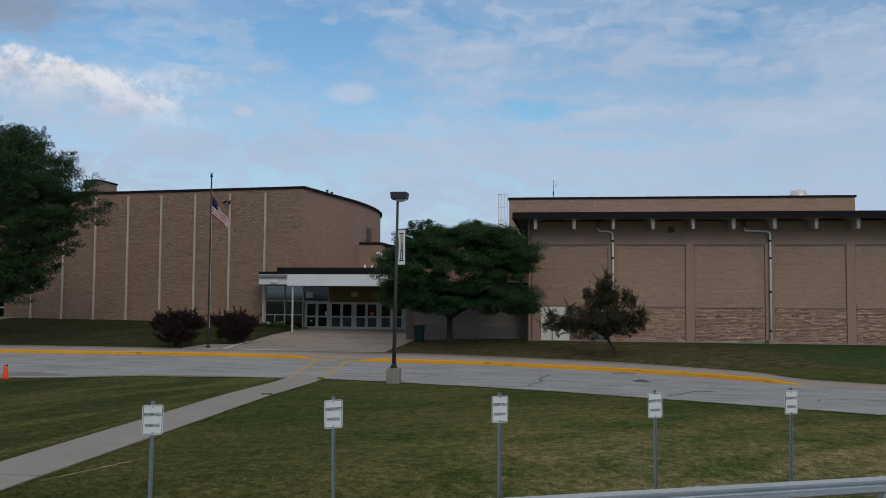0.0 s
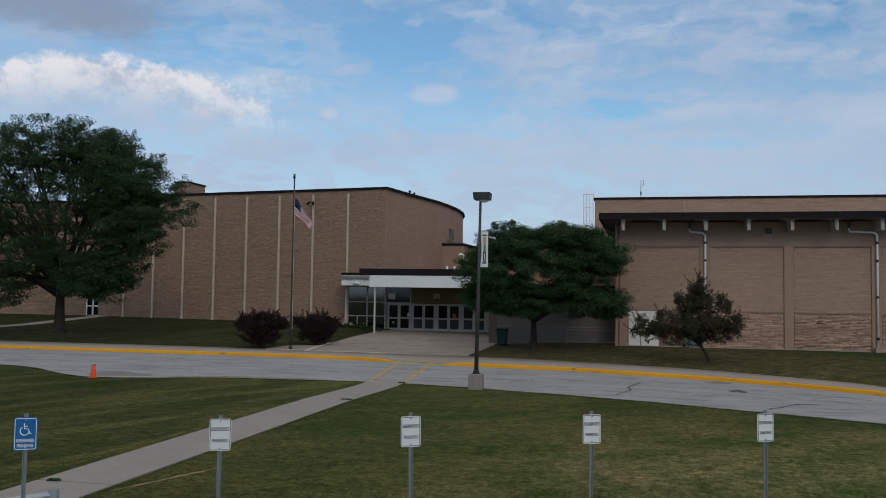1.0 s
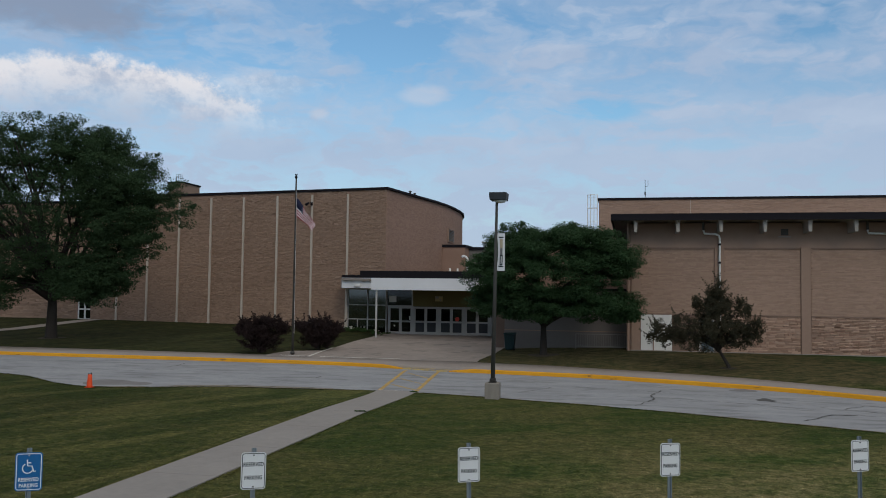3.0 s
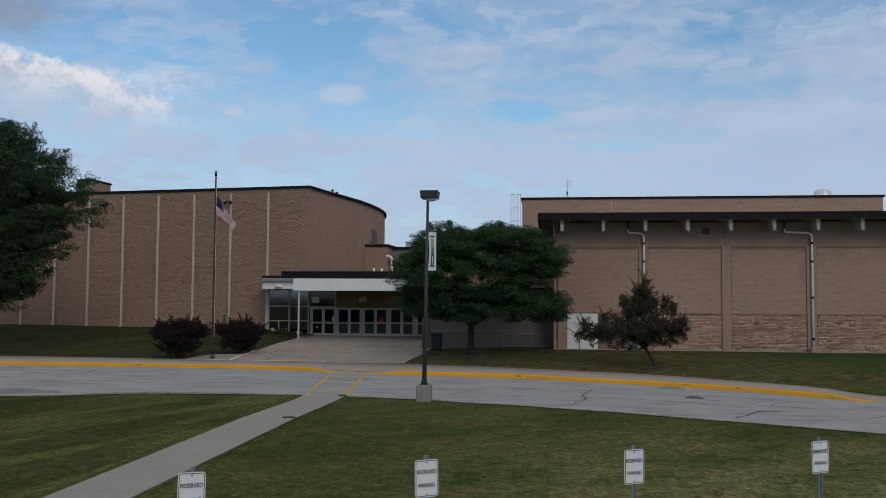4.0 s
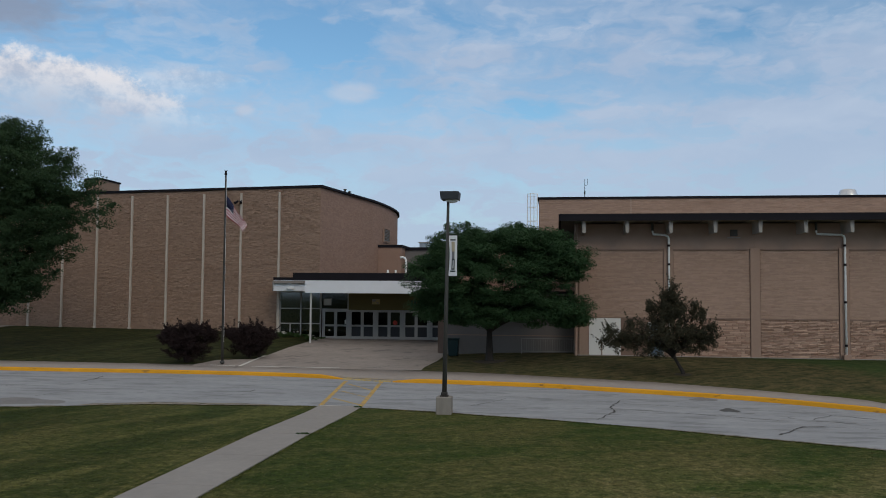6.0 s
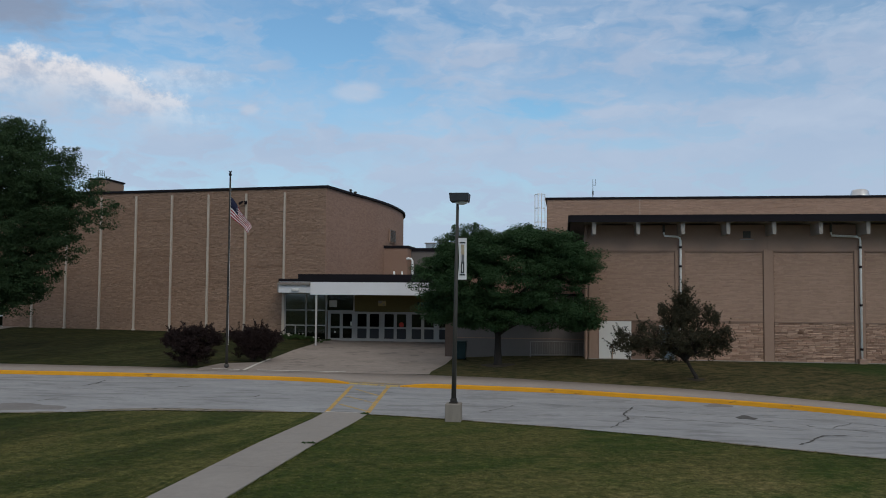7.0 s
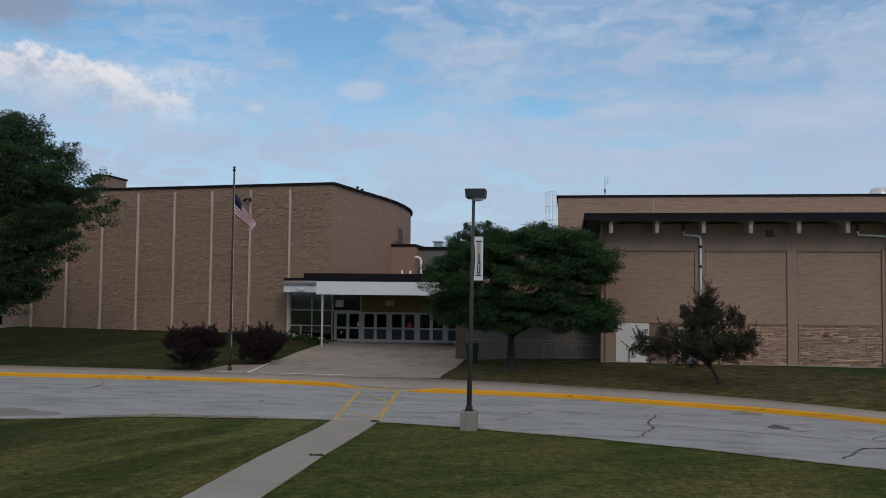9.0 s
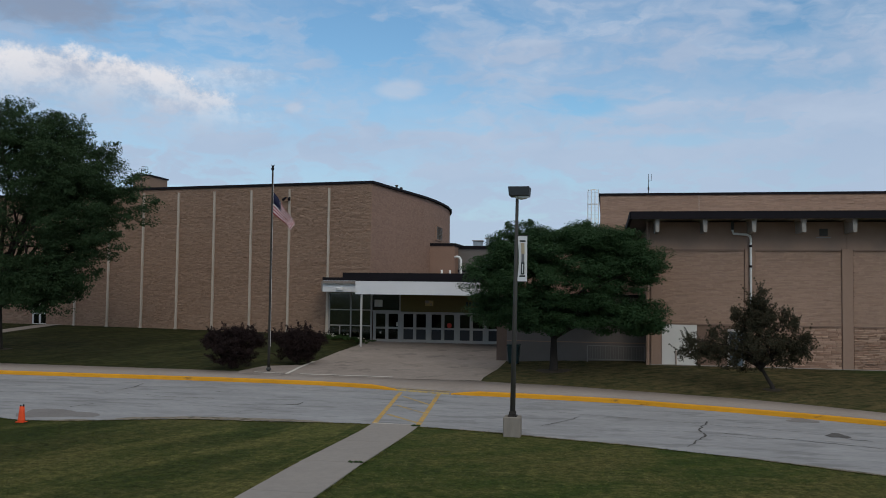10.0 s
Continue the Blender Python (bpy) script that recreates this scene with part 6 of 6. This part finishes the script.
blue_sign.matrix_basis = pose(_x, _y, land_z(_x, _y), 0, 0, SIGN_TURN)

# ---- guard rails ----
W_PROFILE = [(0.0, 0.0), (0.03, 0.02), (0.075, 0.05), (0.075, 0.09), (0.01, 0.135), (0.0, 0.155), (0.01, 0.175), (0.075, 0.22), (0.075, 0.26), (0.03, 0.29), (0.0, 0.31)]


def guard_rail(a, b, top, label):
    """A W-beam on posts from a to b; its face looks south."""
    a, b = Vector((*a, top)), Vector((*b, top))
    d = (b - a).normalized()
    side = Vector((d.y, -d.x, 0))
    root = thing("guard_rail", (a.x, a.y, land_z(a.x, a.y)), label, "guard rail", "guard rails of the lot")
    length = (b - a).length
    f = Form()
    n = len(W_PROFILE)
    for s in (0, length):
        for lay in (0.0, 0.004):
            for o, h in W_PROFILE:
                p = a + d * s + side * (o + lay)
                f.v.append((p.x, p.y, top - 0.31 + h))
    for i in range(n - 1):
        f.f += [(n + i, n + i + 1, 3 * n + i + 1, 3 * n + i), (i + 1, i, 2 * n + i, 2 * n + i + 1)]
    f.f += [(n - 1, 2 * n - 1, 4 * n - 1, 3 * n - 1), (0, 2 * n, 3 * n, n)]
    part("beam", f, GALV, root)
    s = 0.4
    while s < length:
        p = a + d * s
        m = Matrix.Translation((p.x, p.y, 0)) @ Matrix.Rotation(math.atan2(d.y, d.x), 4, "Z")
        g = land_z(p.x, p.y)
        part("post", Form().slab(m, -0.05, 0.05, 0.0, 0.15, g - 0.2, top - 0.02), GALV, root, "", 0.008)
        for k in range(4):
            q = p + d * (-0.09 + 0.06 * k) + side * 0.012
            part("bolt", Form().tube([(q.x, q.y, top - 0.155 + (0.05 if k % 2 else -0.05)), (q.x + side.x * 0.02, q.y + side.y * 0.02, top - 0.155 + (0.05 if k % 2 else -0.05))], 0.014, 6), POLE_GREY, root)
        s += 1.905 * 2
    return root


guard_rail((-5.1, 12.75), (14.0, 20.6), 0.42, "galvanised steel guard rail before the parking signs")
_end = guard_rail((-12.3, 10.7), (-10.0, 14.2), 0.43, "galvanised steel guard rail ending by the path")
part("end_shoe", Form().tube([(-10.0, 14.2, 0.10), (-10.0, 14.2, 0.45)], 0.09, 12), POST, _end, "rounded steel end shoe", 0, True)
part("reflector", Form().lathe([(0.05, 0.0), (0.05, 0.02)], (0, 0), 12), SIGN_WHITE, _end, "round white reflector").matrix_basis = pose(1.75, 2.5, 0.66, 90)

# traffic cone at the edge of the drive
CX, CY = -23.4, 34.5
cone = thing("traffic_cone", (CX, CY, land_z(CX, CY) + 0.02), "orange plastic traffic marker with two dark tips", "traffic cone")
_z = land_z(CX, CY) + 0.018
part("base", Form().box(CX - 0.15, CX + 0.15, CY - 0.13, CY + 0.13, _z, _z + 0.03), CONE, cone, "", 0.01)
_marker = Form()
_ring = [(math.cos(a), math.sin(a)) for a in [k * math.pi / 9 for k in range(18)]]
for _h, _rx, _ry in ((0.03, 0.135, 0.11), (0.08, 0.125, 0.10), (0.34, 0.10, 0.07), (0.53, 0.088, 0.05)):
    _marker.v += [(CX + 0.02 * _h + _rx * a, CY + _ry * b, _z + _h) for a, b in _ring]
for _k in range(3):
    _marker.f += [(18 * _k + i, 18 * _k + (i + 1) % 18, 18 * _k + 18 + (i + 1) % 18, 18 * _k + 18 + i) for i in range(18)]
_marker.f += [tuple(range(17, -1, -1)), tuple(range(54, 72))]
part("body", _marker, CONE, cone, "", 0, True)
for _u, _h in ((-0.055, 0.54), (0.055, 0.57)):
    part("tip", Form().tube([(CX + 0.012 + _u, CY, _z + 0.51), (CX + 0.012 + _u, CY, _z + _h + 0.03)], [0.032, 0.022], 8), DARK_METAL, cone, "dark tip")

# dry soil along the guard rail
tagged(part("soil_strip", ribbon([(-4.8 + 2 * i, 12.55 + 0.8 * i) for i in range(10)], 0.9, 0.012), DIRT), "strip of dry bare soil under the guard rail", "soil", "", "structure")

# worn bare line beside the path
random.seed(12)
_f = Form()
for _i in range(19):
    _yy = 15.9 + 0.145 * _i
    _half = 0.075 * math.sin(math.pi * (_i + 0.6) / 19.5) * random.uniform(0.4, 1.2)
    _mid = -9.95 + 0.36 * (_yy - 16.2) + random.uniform(-0.02, 0.02)
    _f.v += [(_mid - _half, _yy, land_z(_mid, _yy) + 0.012), (_mid + _half, _yy, land_z(_mid, _yy) + 0.012)]
_f.f = [(2 * i, 2 * i + 1, 2 * i + 3, 2 * i + 2) for i in range(18)]
tagged(part("bare_line", _f, DRY_LINE), "worn straw-coloured bare line in the lawn", "soil", "", "structure")

# mulch rings under the trees
for _x, _y, _r in ((-6.6, 52.5, 0.9), (2.95, 47.0, 0.4), (-40.9, 55.6, 0.9)):
    _o = [(_x + _r * (1 + 0.12 * math.sin(3 * a)) * math.cos(a), _y + _r * (1 + 0.12 * math.sin(3 * a)) * math.sin(a)) for a in [k * math.pi / 10 for k in range(20)]]
    _f = Form()
    _f.v = [(_x, _y, land_z(_x, _y) + 0.05)] + [(a, b, land_z(a, b) + 0.006) for a, b in _o]
    _f.f = [(0, 1 + k, 1 + (k + 1) % 20) for k in range(20)]
    tagged(part("mulch", _f, MULCH), "ring of dark mulch at a tree's foot", "mulch", "", "structure")

# ---- grass blades on the near lawn ----
_rng = np.random.default_rng(5)
_n = 300000
_gy = 12.5 + 24.5 * _rng.uniform(0, 1, _n) ** 1.5
_gx = _rng.uniform(-1, 1, _n) * (6 + 0.55 * _gy) - 5.5
_ok = (_gy < near_y(_gx) - 0.05) & ((_gx < -12.1) | (_gx > -10.22)) & (_gy > 14.9 + 0.41 * _gx)
_gx, _gy = _gx[_ok], _gy[_ok]
_ey = _rng.uniform(13.6, 37.2, 9000)
_ex = np.where(_rng.uniform(0, 1, 9000) < 0.5, -11.90 - np.abs(_rng.normal(0, 0.07, 9000)) + 0.06 * np.sin(2.1 * _ey) + 0.03, -10.25 + np.abs(_rng.normal(0, 0.07, 9000)) - 0.06 * np.sin(1.7 * _ey + 1.0) - 0.03)
_fx = _rng.uniform(-31, 11, 9000)
_fy = near_y(_fx) + _rng.normal(-0.02, 0.06, 9000)
_far_ok = (_fx < -11.95) | (_fx > -10.22)
_gx = np.concatenate([_gx, _ex, _fx[_far_ok]])
_gy = np.concatenate([_gy, _ey, _fy[_far_ok]])
_gz = south_z(_gx, _gy)
_h = _rng.uniform(0.008, 0.022, len(_gx))
_tall = np.arange(len(_gx)) >= len(_gx) - 9000 - int(_far_ok.sum())
_h[_tall] *= 1.7
_a = _rng.uniform(0, 2 * math.pi, len(_gx))
_wd = np.where(_tall, 0.016, 0.013)
_lx, _ly = _rng.normal(0, 0.07, len(_gx)), _rng.normal(0, 0.07, len(_gx))
_v = np.stack([np.stack([_gx - _wd * np.cos(_a), _gy - _wd * np.sin(_a), _gz], 1), np.stack([_gx + _wd * np.cos(_a), _gy + _wd * np.sin(_a), _gz], 1), np.stack([_gx + _lx, _gy + _ly, _gz + _h], 1)], 1).reshape(-1, 3)
lump("grass", _v, np.arange(len(_v)).reshape(-1, 3), BLADES, None, "short mown grass blades, green and straw-coloured", "stuff")["category"] = "grass"

# ---- ledge stones of the gymnasium's lower panels, laid singly where they show best ----
_meshes = {}


def ledge_mesh(length, height, proud):
    key = (round(length / 0.06), round(height / 0.02), round(proud / 0.015))
    if key not in _meshes:
        l, h, p = key[0] * 0.06 / 2, key[1] * 0.02, key[2] * 0.015
        me = bpy.data.meshes.new("stone")
        e = 0.012
        me.from_pydata([(-l, 0, 0), (l, 0, 0), (l, 0, h), (-l, 0, h), (-l + e, -p * (0.6 + 0.5 * (key[0] % 2)), e), (l - e, -p * (1.3 - 0.5 * (key[1] % 2)), e * 0.6), (l - e * 1.4, -p * (0.5 + 0.25 * (key[0] % 4)), h - e), (-l + e, -p * (1.2 - 0.4 * (key[0] % 3) / 2), h - e)], [], [tuple(q) for q in _BLOCK_F.tolist()])
        me.materials.append(LEDGE)
        _meshes[key] = me
    return _meshes[key]


for _k in range(7):
    _x0, _x1 = PIL[_k] + 0.29, PIL[_k + 1] - 0.29
    if _k == 0:
        _x0 = 3.0
    field = stone_field(_x1 - _x0, 2.95 - BASE - 0.02, 0.088, (0.18, 0.58), 0.012, (0.008, 0.040), 130 + _k)
    if _k == 0:
        continue
    if _k == 1:
        panel = part("stone_panel", Form().box(_x0, _x1, GY - 0.014, GY - 0.005, BASE + 0.02, 2.95), LEDGE_BED, gym, "coursed ledge-stone panel")
        o = place_of(panel)
        for u, v, l, h, p in field:
            st = new("stone", ledge_mesh(l, h, p))
            st.parent = panel
            st.location = (_x0 + u + l / 2 - o.x, GY - 0.014 - o.y, BASE + 0.02 + v - o.z)
    else:
        stone_lump("stone_panel", pose(_x0, GY - 0.014, BASE + 0.02), field, LEDGE_REST, gym, "coursed ledge-stone panel")
